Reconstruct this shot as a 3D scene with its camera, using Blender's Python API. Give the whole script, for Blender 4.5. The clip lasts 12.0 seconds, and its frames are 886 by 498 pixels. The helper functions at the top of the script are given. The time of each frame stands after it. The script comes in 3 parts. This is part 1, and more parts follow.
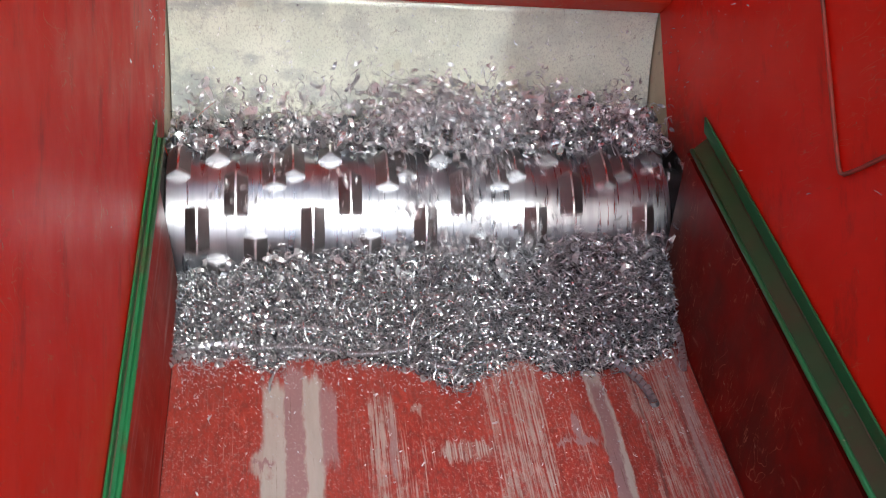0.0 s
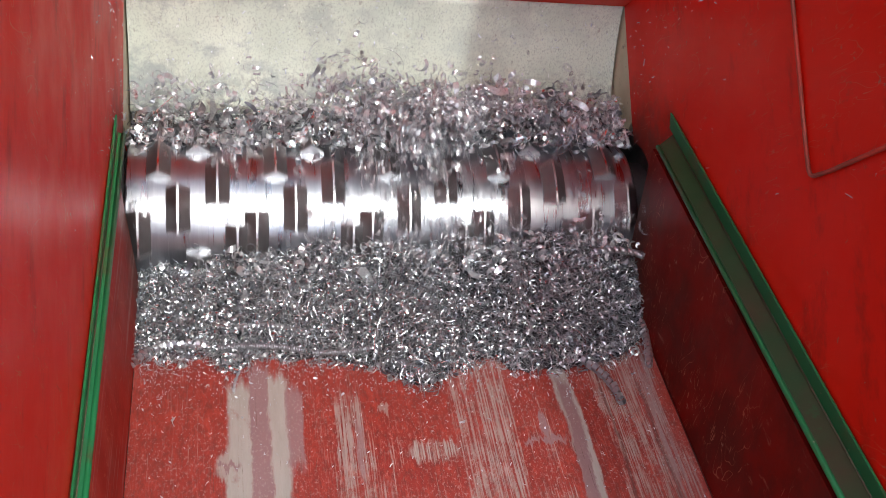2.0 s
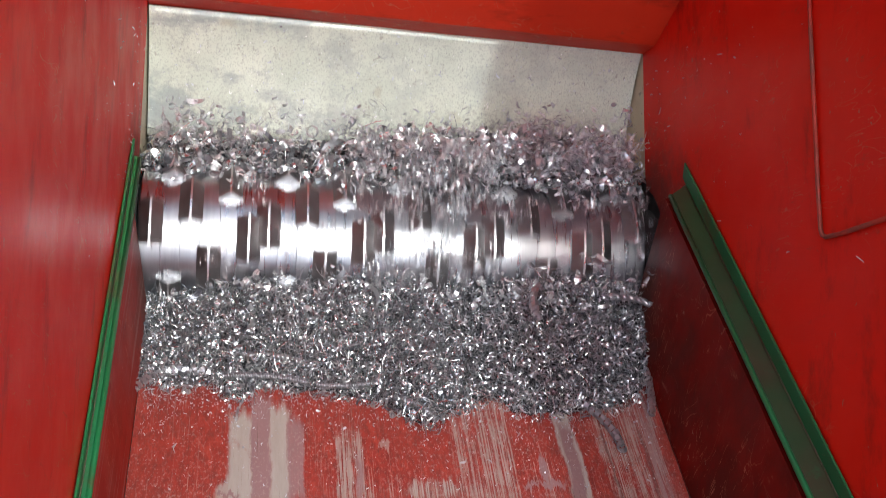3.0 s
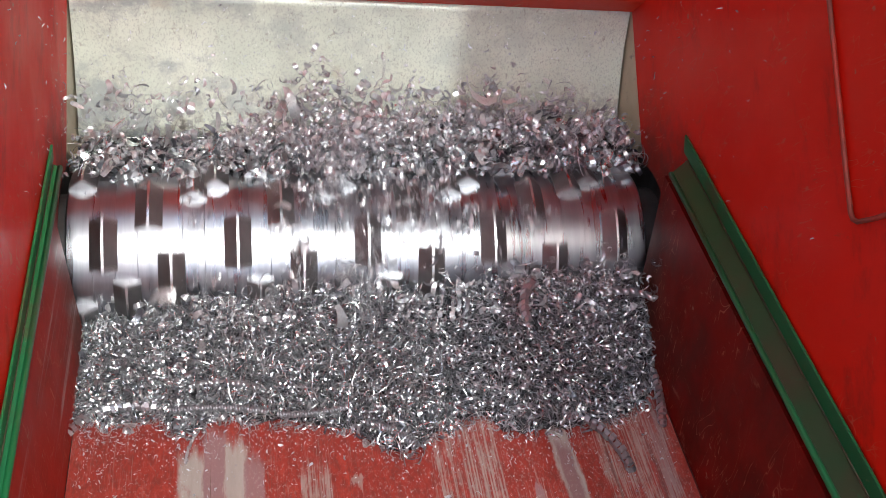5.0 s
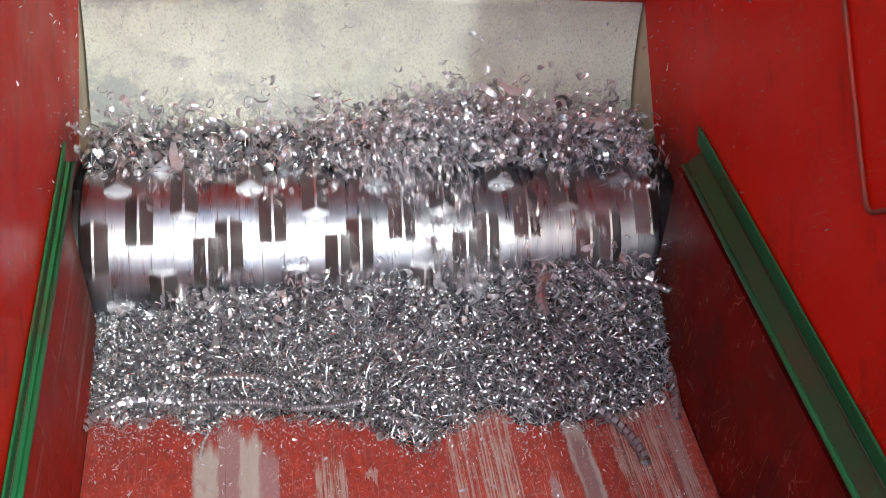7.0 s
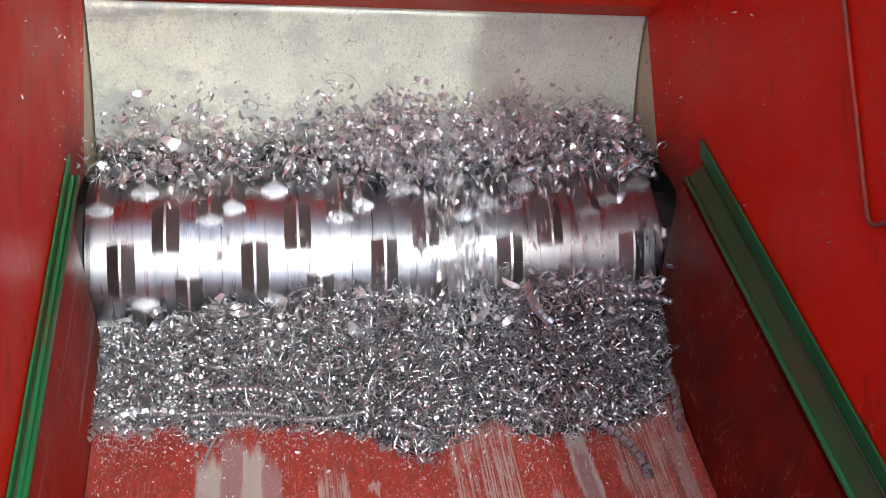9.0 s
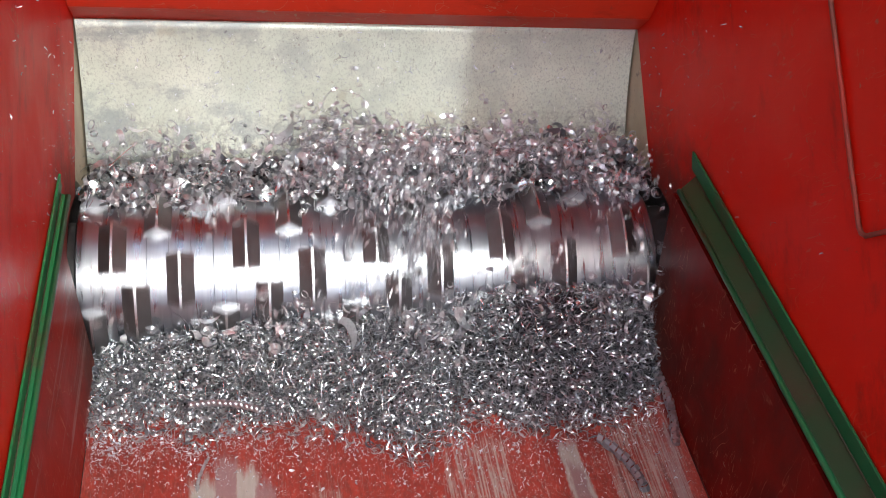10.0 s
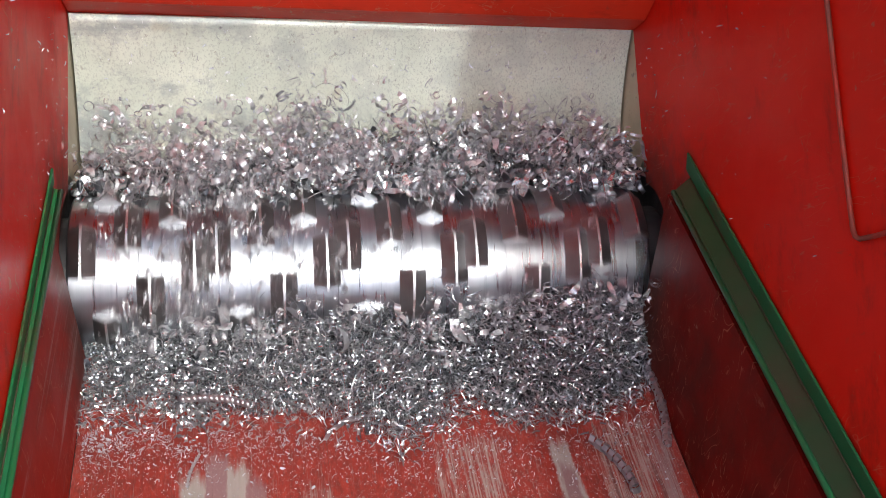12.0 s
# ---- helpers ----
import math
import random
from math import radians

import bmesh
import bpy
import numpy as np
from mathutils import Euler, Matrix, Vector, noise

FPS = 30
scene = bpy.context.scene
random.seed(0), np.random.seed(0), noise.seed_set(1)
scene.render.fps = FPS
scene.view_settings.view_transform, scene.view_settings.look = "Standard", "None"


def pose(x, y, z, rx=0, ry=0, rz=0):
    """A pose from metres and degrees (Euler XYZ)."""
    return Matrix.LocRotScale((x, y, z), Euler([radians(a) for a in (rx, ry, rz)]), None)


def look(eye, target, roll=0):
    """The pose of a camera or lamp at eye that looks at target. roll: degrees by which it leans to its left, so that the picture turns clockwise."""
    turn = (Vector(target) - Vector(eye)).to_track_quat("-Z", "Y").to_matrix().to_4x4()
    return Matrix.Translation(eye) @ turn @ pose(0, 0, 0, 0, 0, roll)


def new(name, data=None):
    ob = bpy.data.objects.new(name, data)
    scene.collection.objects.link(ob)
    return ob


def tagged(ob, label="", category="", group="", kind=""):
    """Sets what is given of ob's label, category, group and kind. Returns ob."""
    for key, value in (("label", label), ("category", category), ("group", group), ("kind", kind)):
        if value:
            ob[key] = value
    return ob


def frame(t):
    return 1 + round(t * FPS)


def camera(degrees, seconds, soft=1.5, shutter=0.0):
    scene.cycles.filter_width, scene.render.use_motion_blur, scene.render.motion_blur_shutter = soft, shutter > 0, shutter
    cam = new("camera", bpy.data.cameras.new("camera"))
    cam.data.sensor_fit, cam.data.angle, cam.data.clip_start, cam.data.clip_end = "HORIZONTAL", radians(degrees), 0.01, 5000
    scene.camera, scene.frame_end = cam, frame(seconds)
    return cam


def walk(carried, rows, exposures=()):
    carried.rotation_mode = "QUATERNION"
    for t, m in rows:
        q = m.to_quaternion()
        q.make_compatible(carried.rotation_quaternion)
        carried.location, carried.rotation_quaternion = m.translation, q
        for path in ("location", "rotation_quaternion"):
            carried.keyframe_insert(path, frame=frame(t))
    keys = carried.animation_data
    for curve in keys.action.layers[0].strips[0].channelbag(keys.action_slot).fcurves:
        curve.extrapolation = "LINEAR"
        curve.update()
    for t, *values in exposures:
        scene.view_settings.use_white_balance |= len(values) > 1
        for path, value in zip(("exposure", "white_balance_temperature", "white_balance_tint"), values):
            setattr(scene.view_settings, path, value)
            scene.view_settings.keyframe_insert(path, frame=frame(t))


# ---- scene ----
cam = camera(40.9, 12.0, soft=0.7, shutter=0.42)

# The sloping hopper floor lies in a plane tilted by 43 degrees; TILT carries floor space into the world.
TILT = pose(0, 0, 0, -43)
PATH = [
    (0, (0.2282, -1.9081, 1.4604), (0.4988, -0.3257, 0.2676), 5.39),
    (0.5, (0.2080, -1.8902, 1.4601), (0.5335, -0.3320, 0.2491), 8.61),
    (1, (0.2037, -1.8840, 1.4699), (0.5440, -0.3226, 0.2672), 8.57),
    (1.5, (0.2032, -1.8752, 1.4669), (0.5523, -0.3180, 0.2614), 7.66),
    (2, (0.2023, -1.8702, 1.4720), (0.5555, -0.3195, 0.2594), 7.22),
    (2.5, (0.2010, -1.8577, 1.4801), (0.5485, -0.2990, 0.2761), 8.36),
    (3, (0.1898, -1.8588, 1.4939), (0.5366, -0.2815, 0.3142), 9.82),
    (3.2, (0.1848, -1.8607, 1.4876), (0.5372, -0.2710, 0.3263), 10.05),
    (4.8, (0.2928, -1.6151, 1.3855), (0.6288, -0.0714, 0.1591), 7.48),
    (5, (0.2936, -1.6142, 1.3846), (0.6296, -0.0722, 0.1560), 6.48),
    (5.5, (0.2946, -1.6068, 1.3810), (0.6201, -0.0669, 0.1470), 6.31),
    (6, (0.2958, -1.6146, 1.3766), (0.6170, -0.0755, 0.1405), 5.45),
    (6.5, (0.2956, -1.6145, 1.3821), (0.6081, -0.0774, 0.1412), 5.83),
    (7, (0.2962, -1.6100, 1.3851), (0.6082, -0.0734, 0.1436), 5.57),
    (9, (0.2985, -1.6146, 1.3863), (0.6032, -0.0622, 0.1627), 5.35),
    (9.5, (0.3043, -1.6138, 1.3856), (0.6039, -0.0529, 0.1716), 4.97),
    (10, (0.3057, -1.6116, 1.3852), (0.6168, -0.0451, 0.1813), 4.77),
    (10.5, (0.3101, -1.6037, 1.3802), (0.6416, -0.0418, 0.1758), 5.34),
    (11, (0.3094, -1.6034, 1.3797), (0.6487, -0.0415, 0.1774), 5.37),
    (11.5, (0.3053, -1.6102, 1.3838), (0.6363, -0.0458, 0.1825), 5.96),
    (12, (0.3068, -1.6083, 1.3830), (0.6283, -0.0447, 0.1781), 5.57),
]
walk(cam, [(t, TILT @ look(eye, target, roll)) for t, eye, target, roll in PATH], exposures=((0.0, 1.46, 5950, 5), (12.0, 1.46, 5950, 5)))

# ---- light ----
world = bpy.data.worlds.new("sky")
scene.world = world
world.use_nodes = True
wt = world.node_tree
sky = wt.nodes.new("ShaderNodeTexSky")
sky.sky_type = "NISHITA"
sky.sun_disc = False
sky.sun_elevation, sky.sun_rotation = radians(82), radians(90)
sky.air_density, sky.dust_density, sky.ozone_density = 1.0, 6.0, 0.6
wt.nodes["Background"].inputs[1].default_value = 0.13
wt.links.new(sky.outputs[0], wt.nodes["Background"].inputs[0])
sun = new("sun", bpy.data.lights.new("sun", "SUN"))
sun.data.energy, sun.data.angle, sun.data.color = 0.58, radians(0.7), (1.0, 0.97, 0.92)
sun.matrix_world = look((2.1, -0.4, 11.0), (0.5, 0, 0))


# ---- materials ----
class Nodes:
    """A principled material and short ways to add nodes to it."""

    def __init__(self, name):
        self.mat = bpy.data.materials.new(name)
        self.mat.use_nodes = True
        self.tree = self.mat.node_tree
        self.bsdf = self.tree.nodes["Principled BSDF"]
        self.coord = self.tree.nodes.new("ShaderNodeTexCoord").outputs["Object"]

    def put(self, socket, value):
        if isinstance(value, bpy.types.NodeSocket):
            self.tree.links.new(value, socket)
        elif isinstance(value, tuple) and len(value) == 3 and socket.type == "RGBA":
            socket.default_value = (*value, 1)
        else:
            socket.default_value = value

    def set(self, **values):
        for key, value in values.items():
            self.put(self.bsdf.inputs[key.replace("_", " ")], value)
        return self

    def math(self, op, a, b=0.0):
        n = self.tree.nodes.new("ShaderNodeMath")
        n.operation = op
        self.put(n.inputs[0], a), self.put(n.inputs[1], b)
        return n.outputs[0]

    def noise(self, scale, detail=4.0, stretch=(1, 1, 1), rough=0.55, shift=(0, 0, 0), warp=0.0):
        m = self.tree.nodes.new("ShaderNodeMapping")
        self.put(m.inputs["Vector"], self.coord)
        m.inputs["Scale"].default_value, m.inputs["Location"].default_value = stretch, shift
        n = self.tree.nodes.new("ShaderNodeTexNoise")
        self.put(n.inputs["Vector"], m.outputs[0])
        n.inputs["Scale"].default_value, n.inputs["Detail"].default_value, n.inputs["Roughness"].default_value = scale, detail, rough
        n.inputs["Distortion"].default_value = warp
        return n.outputs[0]

    def step(self, value, low, high, a=0.0, b=1.0):
        n = self.tree.nodes.new("ShaderNodeMapRange")
        n.interpolation_type = "SMOOTHSTEP"
        for i, v in enumerate((value, low, high, a, b)):
            self.put(n.inputs[i], v)
        return n.outputs[0]

    def mix(self, fac, a, b):
        n = self.tree.nodes.new("ShaderNodeMix")
        n.data_type = "RGBA"
        self.put(n.inputs[0], fac), self.put(n.inputs[6], a), self.put(n.inputs[7], b)
        return n.outputs[2]

    def xyz(self):
        n = self.tree.nodes.new("ShaderNodeSeparateXYZ")
        self.put(n.inputs[0], self.coord)
        return n.outputs

    def bump(self, height, strength=0.2, distance=0.002):
        n = self.tree.nodes.new("ShaderNodeBump")
        n.inputs["Strength"].default_value, n.inputs["Distance"].default_value = strength, distance
        self.put(n.inputs["Height"], height)
        self.put(self.bsdf.inputs["Normal"], n.outputs[0])
        return self


def red_paint(name, base, deep, soil=0.0, streaks=0.0):
    n = Nodes(name)
    col = n.mix(n.noise(3.0, 5), base, deep)
    grime = n.step(n.noise(5.0, 6, (1, 1.0, 2.0), 0.7), 0.52, 0.75, 0.0, 0.6)
    col = n.mix(grime, col, (0.15, 0.012, 0.007))
    # fine scratches run along two directions, and chips lay bare the primer
    a = n.step(n.math("ABSOLUTE", n.math("SUBTRACT", n.noise(7, 2, (1, 1.6, 0.8), 0.5, (0, 0, 0), 2.2), 0.5)), 0.0, 0.006, 1.0, 0.0)
    b = n.step(n.noise(30, 3, (1, 5.0, 0.8), 0.6, (3, 1, 2), 0.8), 0.655, 0.675)
    gate = n.step(n.noise(5.0, 4, (1, 1, 1), 0.6, (7, 2, 1)), 0.46, 0.58)
    scratch = n.math("MULTIPLY", n.math("MAXIMUM", a, b), gate)
    chip = n.step(n.noise(34, 5, (1, 1, 1), 0.65, (2, 9, 4)), 0.685, 0.70)
    x, y, z = n.xyz()
    d = n.math("SQRT", n.math("ADD", n.math("POWER", n.math("SUBTRACT", y, 0.05), 2.0), n.math("POWER", n.math("SUBTRACT", z, 0.05), 2.0)))
    smear = n.step(n.math("ADD", d, n.math("MULTIPLY", n.math("SUBTRACT", n.noise(14, 6, (1, 1.0, 1.0), 0.7, (3, 3, 8)), 0.5), 0.30)), 0.13, 0.33, 0.8, 0.0)
    col = n.mix(smear, col, (0.075, 0.045, 0.035))
    rub = n.step(n.noise(11, 6, (1, 2.4, 1.0), 0.75, (5, 1, 3), 0.6), 0.60, 0.72, 0.0, 0.45)
    col = n.mix(rub, col, (0.24, 0.07, 0.045))
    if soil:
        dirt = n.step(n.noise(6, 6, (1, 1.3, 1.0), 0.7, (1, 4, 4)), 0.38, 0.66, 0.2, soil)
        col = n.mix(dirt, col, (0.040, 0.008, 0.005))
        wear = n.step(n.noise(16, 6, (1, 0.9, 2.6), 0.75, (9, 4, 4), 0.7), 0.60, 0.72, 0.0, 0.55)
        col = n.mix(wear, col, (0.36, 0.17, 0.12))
    if streaks:
        # long grey rub marks left by sliding metal
        slid = n.step(n.noise(2.2, 6, (1, 0.7, 26), 0.7, (2, 5, 1), 0.3), 0.53, 0.66, 0.0, streaks)
        col = n.mix(slid, col, (0.34, 0.26, 0.25))
    col = n.mix(n.math("MULTIPLY", scratch, 0.5), col, (0.50, 0.24, 0.15))
    col = n.mix(n.math("MULTIPLY", chip, 0.6), col, (0.30, 0.22, 0.16))
    rough = n.step(n.noise(7, 4), 0.3, 0.7, 0.38, 0.54)
    n.set(Base_Color=col, Roughness=rough, Specular_IOR_Level=0.11)
    return n.bump(n.noise(90, 4), 0.12, 0.001).mat


RED = red_paint("red_paint", (0.72, 0.012, 0.002), (0.58, 0.009, 0.002))
RED_REAR = red_paint("orange_red_paint", (0.66, 0.040, 0.014), (0.56, 0.030, 0.011))
# soil over a base darkened to carry the shade under the right rail
RED_SOILED_SHADED = red_paint("soiled_shaded_red_paint", (0.24, 0.004, 0.0015), (0.16, 0.003, 0.0015), 0.7)
RED_SCUFFED = red_paint("scuffed_red_paint", (0.44, 0.020, 0.012), (0.34, 0.017, 0.011), 0.35, 0.6)


def worn_floor_paint():
    n = Nodes("worn_red_floor")
    x, y, z = n.xyz()
    wob = n.math("MULTIPLY", n.math("SUBTRACT", n.noise(11, 6, (1, 0.4, 1), 0.7), 0.5), 0.030)
    nick = n.math("MULTIPLY", n.math("SUBTRACT", n.noise(40, 6, (1, 0.22, 1), 0.75, (5, 5, 0)), 0.5), 0.022)
    xs = n.math("ADD", n.math("ADD", x, wob), nick)
    ys = n.math("ADD", y, n.math("MULTIPLY", n.math("SUBTRACT", n.noise(60, 5, (1.6, 0.2, 1), 0.7, (1, 9, 0)), 0.5), 0.09))

    def between(value, low, high, soft):
        return n.math("MULTIPLY", n.step(value, low - soft, low + soft), n.step(value, high - soft, high + soft, 1.0, 0.0))

    def strip(x0, x1, top, bottom=-2.0, soft=0.003, fade=0.02, at=None):
        return n.math("MULTIPLY", between(at if at is not None else xs, x0, x1, soft), between(ys, bottom, top, fade))

    def blob(px, py, rx, ry):
        a, b = n.math("DIVIDE", n.math("SUBTRACT", xs, px), rx), n.math("DIVIDE", n.math("SUBTRACT", ys, py), ry)
        return n.step(n.math("ADD", n.math("MULTIPLY", a, a), n.math("MULTIPLY", b, b)), 0.5, 1.3, 1.0, 0.0)

    def most(*masks):
        out = masks[0]
        for m in masks[1:]:
            out = n.math("MAXIMUM", out, m)
        return out

    fine = n.noise(5.0, 8, (66, 1.0, 1), 0.72)
    coarse = n.noise(4.0, 6, (22, 0.8, 1), 0.65, (4, 1, 0))
    broken = n.noise(9, 6, (3.5, 1.6, 1), 0.7, (2, 2, 0))
    # how much of the paint is rubbed off in each stretch across the floor
    zone = most(n.math("MULTIPLY", strip(0.345, 0.475, -0.50, -2, 0.03, 0.09), 0.8), n.math("MULTIPLY", strip(0.375, 0.425, -0.36, -2, 0.012, 0.04), 0.8),
                strip(0.575, 0.690, -0.30, -2, 0.03, 0.06), n.math("MULTIPLY", strip(0.690, 0.760, -0.44, -2, 0.02, 0.05), 0.6),
                n.math("MULTIPLY", strip(0.845, 0.975, -0.28, -2, 0.015, 0.06), 0.9))
    lines = n.math("ADD", n.math("MULTIPLY", fine, 0.62), n.math("MULTIPLY", coarse, 0.42))
    edge = n.step(zone, 0, 1, 0.612, 0.485)
    rubbed = n.step(n.math("SUBTRACT", n.math("ADD", lines, n.math("MULTIPLY", n.math("SUBTRACT", broken, 0.5), 0.30)), edge), -0.01, 0.10)
    bare = most(n.math("MULTIPLY", strip(0.196, 0.236, -0.362, -2, 0.005), n.step(broken, 0.30, 0.42, 0.55, 1.0)), strip(0.264, 0.296, -0.345, -2, 0.005),
                n.math("MULTIPLY", blob(0.535, -0.536, 0.046, 0.024), n.step(fine, 0.42, 0.58, 0.1, 0.9)), n.math("MULTIPLY", blob(0.460, -0.433, 0.010, 0.013), 0.5),
                n.math("MULTIPLY", blob(0.205, -0.552, 0.028, 0.035), 0.8))
    gouge_rim = strip(0.774, 0.806, -0.33, -2, 0.003, 0.02)
    hairs = n.math("MULTIPLY", n.step(n.noise(5.0, 6, (90, 1.4, 1), 0.7, (6, 2, 0)), 0.56, 0.66), n.step(n.noise(6, 5, (2.5, 1.2, 1), 0.65, (3, 8, 0)), 0.40, 0.56, 0.15, 0.75))
    stripped = n.math("MINIMUM", most(bare, gouge_rim), 1.0)
    worn = n.math("MINIMUM", most(n.math("MULTIPLY", rubbed, 0.68), n.math("MULTIPLY", hairs, 0.6), stripped), 1.0)
    widen = n.math("ADD", xs, n.math("MULTIPLY", n.math("ADD", y, 0.42), -0.03))
    mauve = most(strip(0.234, 0.265, -0.325, -2, 0.0025), n.math("MULTIPLY", strip(0.293, 0.322, -0.375, -0.56, 0.0025), 0.9), strip(0.779, 0.801, -0.375, -2, 0.0025, 0.02, widen),
                 blob(0.745, -0.522, 0.022, 0.011), blob(0.708, -0.523, 0.016, 0.009), blob(0.735, -0.485, 0.008, 0.030), blob(0.200, -0.552, 0.020, 0.008),
                 n.math("MULTIPLY", strip(0.405, 0.416, -0.46, -0.58, 0.002), 0.8), n.math("MULTIPLY", strip(0.925, 0.968, -0.30, -2, 0.012, 0.05), n.step(coarse, 0.45, 0.6, 0.1, 0.75)))
    red = n.mix(n.noise(14, 6, (1, 0.6, 1), 0.65), (0.33, 0.036, 0.024), (0.21, 0.026, 0.018))
    red = n.mix(n.step(n.noise(70, 5, (1.6, 0.6, 1), 0.75, (3, 7, 0)), 0.44, 0.62, 0, 0.7), red, (0.150, 0.030, 0.024))
    red = n.mix(n.step(n.noise(24, 6, (2.2, 0.9, 1), 0.75, (9, 1, 0)), 0.50, 0.66, 0, 0.55), red, (0.42, 0.060, 0.038))
    metal = n.mix(n.noise(26, 6, (3, 0.5, 1), 0.7), (0.31, 0.295, 0.265), (0.50, 0.49, 0.455))
    col = n.mix(n.math("MULTIPLY", worn, 0.96), red, metal)
    film = n.mix(n.noise(16, 5, (1, 0.5, 1)), (0.30, 0.185, 0.190), (0.24, 0.150, 0.155))
    col = n.mix(n.math("MULTIPLY", mauve, 0.93), col, film)
    # dark hairline gouges and a bloom of fine metal dust
    hair = n.math("MULTIPLY", n.step(n.noise(6.0, 4, (60, 0.7, 1), 0.6, (8, 3, 0)), 0.645, 0.665), n.step(broken, 0.40, 0.55))
    col = n.mix(n.math("MULTIPLY", hair, 0.7), col, (0.09, 0.045, 0.036))
    # a dark scratch, and right of it a shadow line painted into the colour
    scratch_and_shadow = most(strip(0.858, 0.863, -0.38, -2, 0.0015), strip(0.927, 0.934, -0.40, -2, 0.003))
    col = n.mix(n.math("MULTIPLY", scratch_and_shadow, 0.6), col, (0.10, 0.05, 0.045))
    dust = n.math("MULTIPLY", n.step(n.noise(210, 3, (1, 0.6, 1), 0.7), 0.52, 0.66), n.step(n.noise(8, 5, (1, 0.8, 1), 0.6, (4, 4, 0)), 0.35, 0.65, 0.12, 0.5))
    col = n.mix(dust, col, (0.42, 0.36, 0.34))
    n.set(Base_Color=col, Roughness=n.step(worn, 0, 1, 0.42, 0.36), Metallic=n.math("MULTIPLY", worn, 0.2))
    return n.bump(n.math("ADD", n.math("MULTIPLY", most(worn, mauve), -0.6), fine), 0.35, 0.0015).mat


FLOOR_RED = worn_floor_paint()


def steel(name, a, b, rough, scale=8.0, stretch=(1, 1, 1), metallic=1.0, speck=None, bump=0.15):
    n = Nodes(name)
    col = n.mix(n.step(n.noise(scale, 6, stretch, 0.6), 0.35, 0.65), a, b)
    if speck:
        col = n.mix(n.step(n.noise(scale * 7, 4, stretch, 0.7, (3, 3, 3)), 0.60, 0.68, 0, 0.8), col, speck)
    r = n.step(n.noise(scale * 2.3, 5, stretch), 0.3, 0.7, rough - 0.07, rough + 0.09)
    n.set(Base_Color=col, Roughness=r, Metallic=metallic)
    return n.bump(n.noise(scale * 14, 4, stretch), bump, 0.001).mat


def galvanised():
    n = Nodes("galvanised_steel")
    x, y, z = n.xyz()
    col = n.mix(n.step(n.noise(5, 5), 0.35, 0.65), (0.55, 0.60, 0.515), (0.69, 0.73, 0.63))
    col = n.mix(n.step(n.noise(260, 4, (1, 0.7, 1), 0.75), 0.50, 0.62, 0, 0.5), col, (0.33, 0.35, 0.33))
    low = n.step(n.math("ADD", y, n.math("MULTIPLY", n.noise(16, 5), 0.10)), 0.06, 0.17, 1.0, 0.0)
    specks = n.step(n.noise(95, 5, (1, 0.6, 1), 0.8, (1, 8, 3)), 0.62, 0.68, 0, 0.7)
    col = n.mix(specks, col, (0.20, 0.20, 0.19))
    spots = n.math("MULTIPLY", low, n.step(n.noise(70, 5, (1, 1, 1), 0.75, (5, 1, 2)), 0.46, 0.58))
    col = n.mix(n.math("MULTIPLY", spots, 0.75), col, (0.16, 0.16, 0.16))
    stains = n.step(n.noise(9, 4, (1, 1, 1), 0.5, (8, 1, 1)), 0.66, 0.72, 0, 0.35)
    col = n.mix(stains, col, (0.36, 0.31, 0.22))
    blotch = n.math("MULTIPLY", n.step(n.noise(7, 6, (1, 1.3, 1), 0.7, (6, 3, 5)), 0.47, 0.62), n.step(x, 0.10, 0.62, 0.8, 0.25))
    col = n.mix(blotch, col, (0.31, 0.345, 0.35))
    ticks = n.step(n.noise(42, 5, (3.2, 0.8, 1), 0.75, (2, 5, 8)), 0.63, 0.67, 0, 0.55)
    col = n.mix(ticks, col, (0.22, 0.22, 0.19))
    # grey pits and bright nicks
    pits = n.step(n.noise(48, 4, (1, 0.8, 1), 0.7, (4, 6, 2)), 0.655, 0.685, 0, 0.55)
    col = n.mix(pits, col, (0.27, 0.25, 0.21))
    nicks = n.step(n.noise(75, 3, (1.6, 0.7, 1), 0.7, (9, 2, 7), 0.6), 0.685, 0.70, 0, 0.9)
    col = n.mix(nicks, col, (0.86, 0.87, 0.86))
    n.set(Base_Color=col, Roughness=n.step(n.noise(30, 4), 0.3, 0.7, 0.34, 0.5), Metallic=0.12)
    return n.bump(n.noise(130, 4), 0.2, 0.001).mat


GALV = galvanised()
BEIGE = steel("bare_side_steel", (0.50, 0.44, 0.30), (0.60, 0.53, 0.38), 0.45, 6, metallic=0.05, speck=(0.20, 0.17, 0.13))
DARK = steel("grimy_dark_steel", (0.045, 0.042, 0.042), (0.09, 0.085, 0.08), 0.5, 9, metallic=0.5)
ROTOR = steel("polished_rotor_steel", (0.33, 0.345, 0.375), (0.45, 0.465, 0.495), 0.31, 5, (6, 0.6, 0.6), bump=0.02)
RUSTY = steel("rusty_green_steel", (0.016, 0.052, 0.014), (0.050, 0.030, 0.012), 0.7, 3.5, metallic=0.0, speck=(0.02, 0.07, 0.022))
KNIFE = steel("knife_steel", (0.25, 0.245, 0.25), (0.36, 0.355, 0.36), 0.46, 14, bump=0.1)
TIP = steel("worn_knife_face", (0.40, 0.40, 0.41), (0.54, 0.54, 0.55), 0.36, 20, bump=0.08)
EDGE = steel("ground_knife_edge", (0.62, 0.62, 0.63), (0.74, 0.74, 0.75), 0.30, 20, bump=0.05)


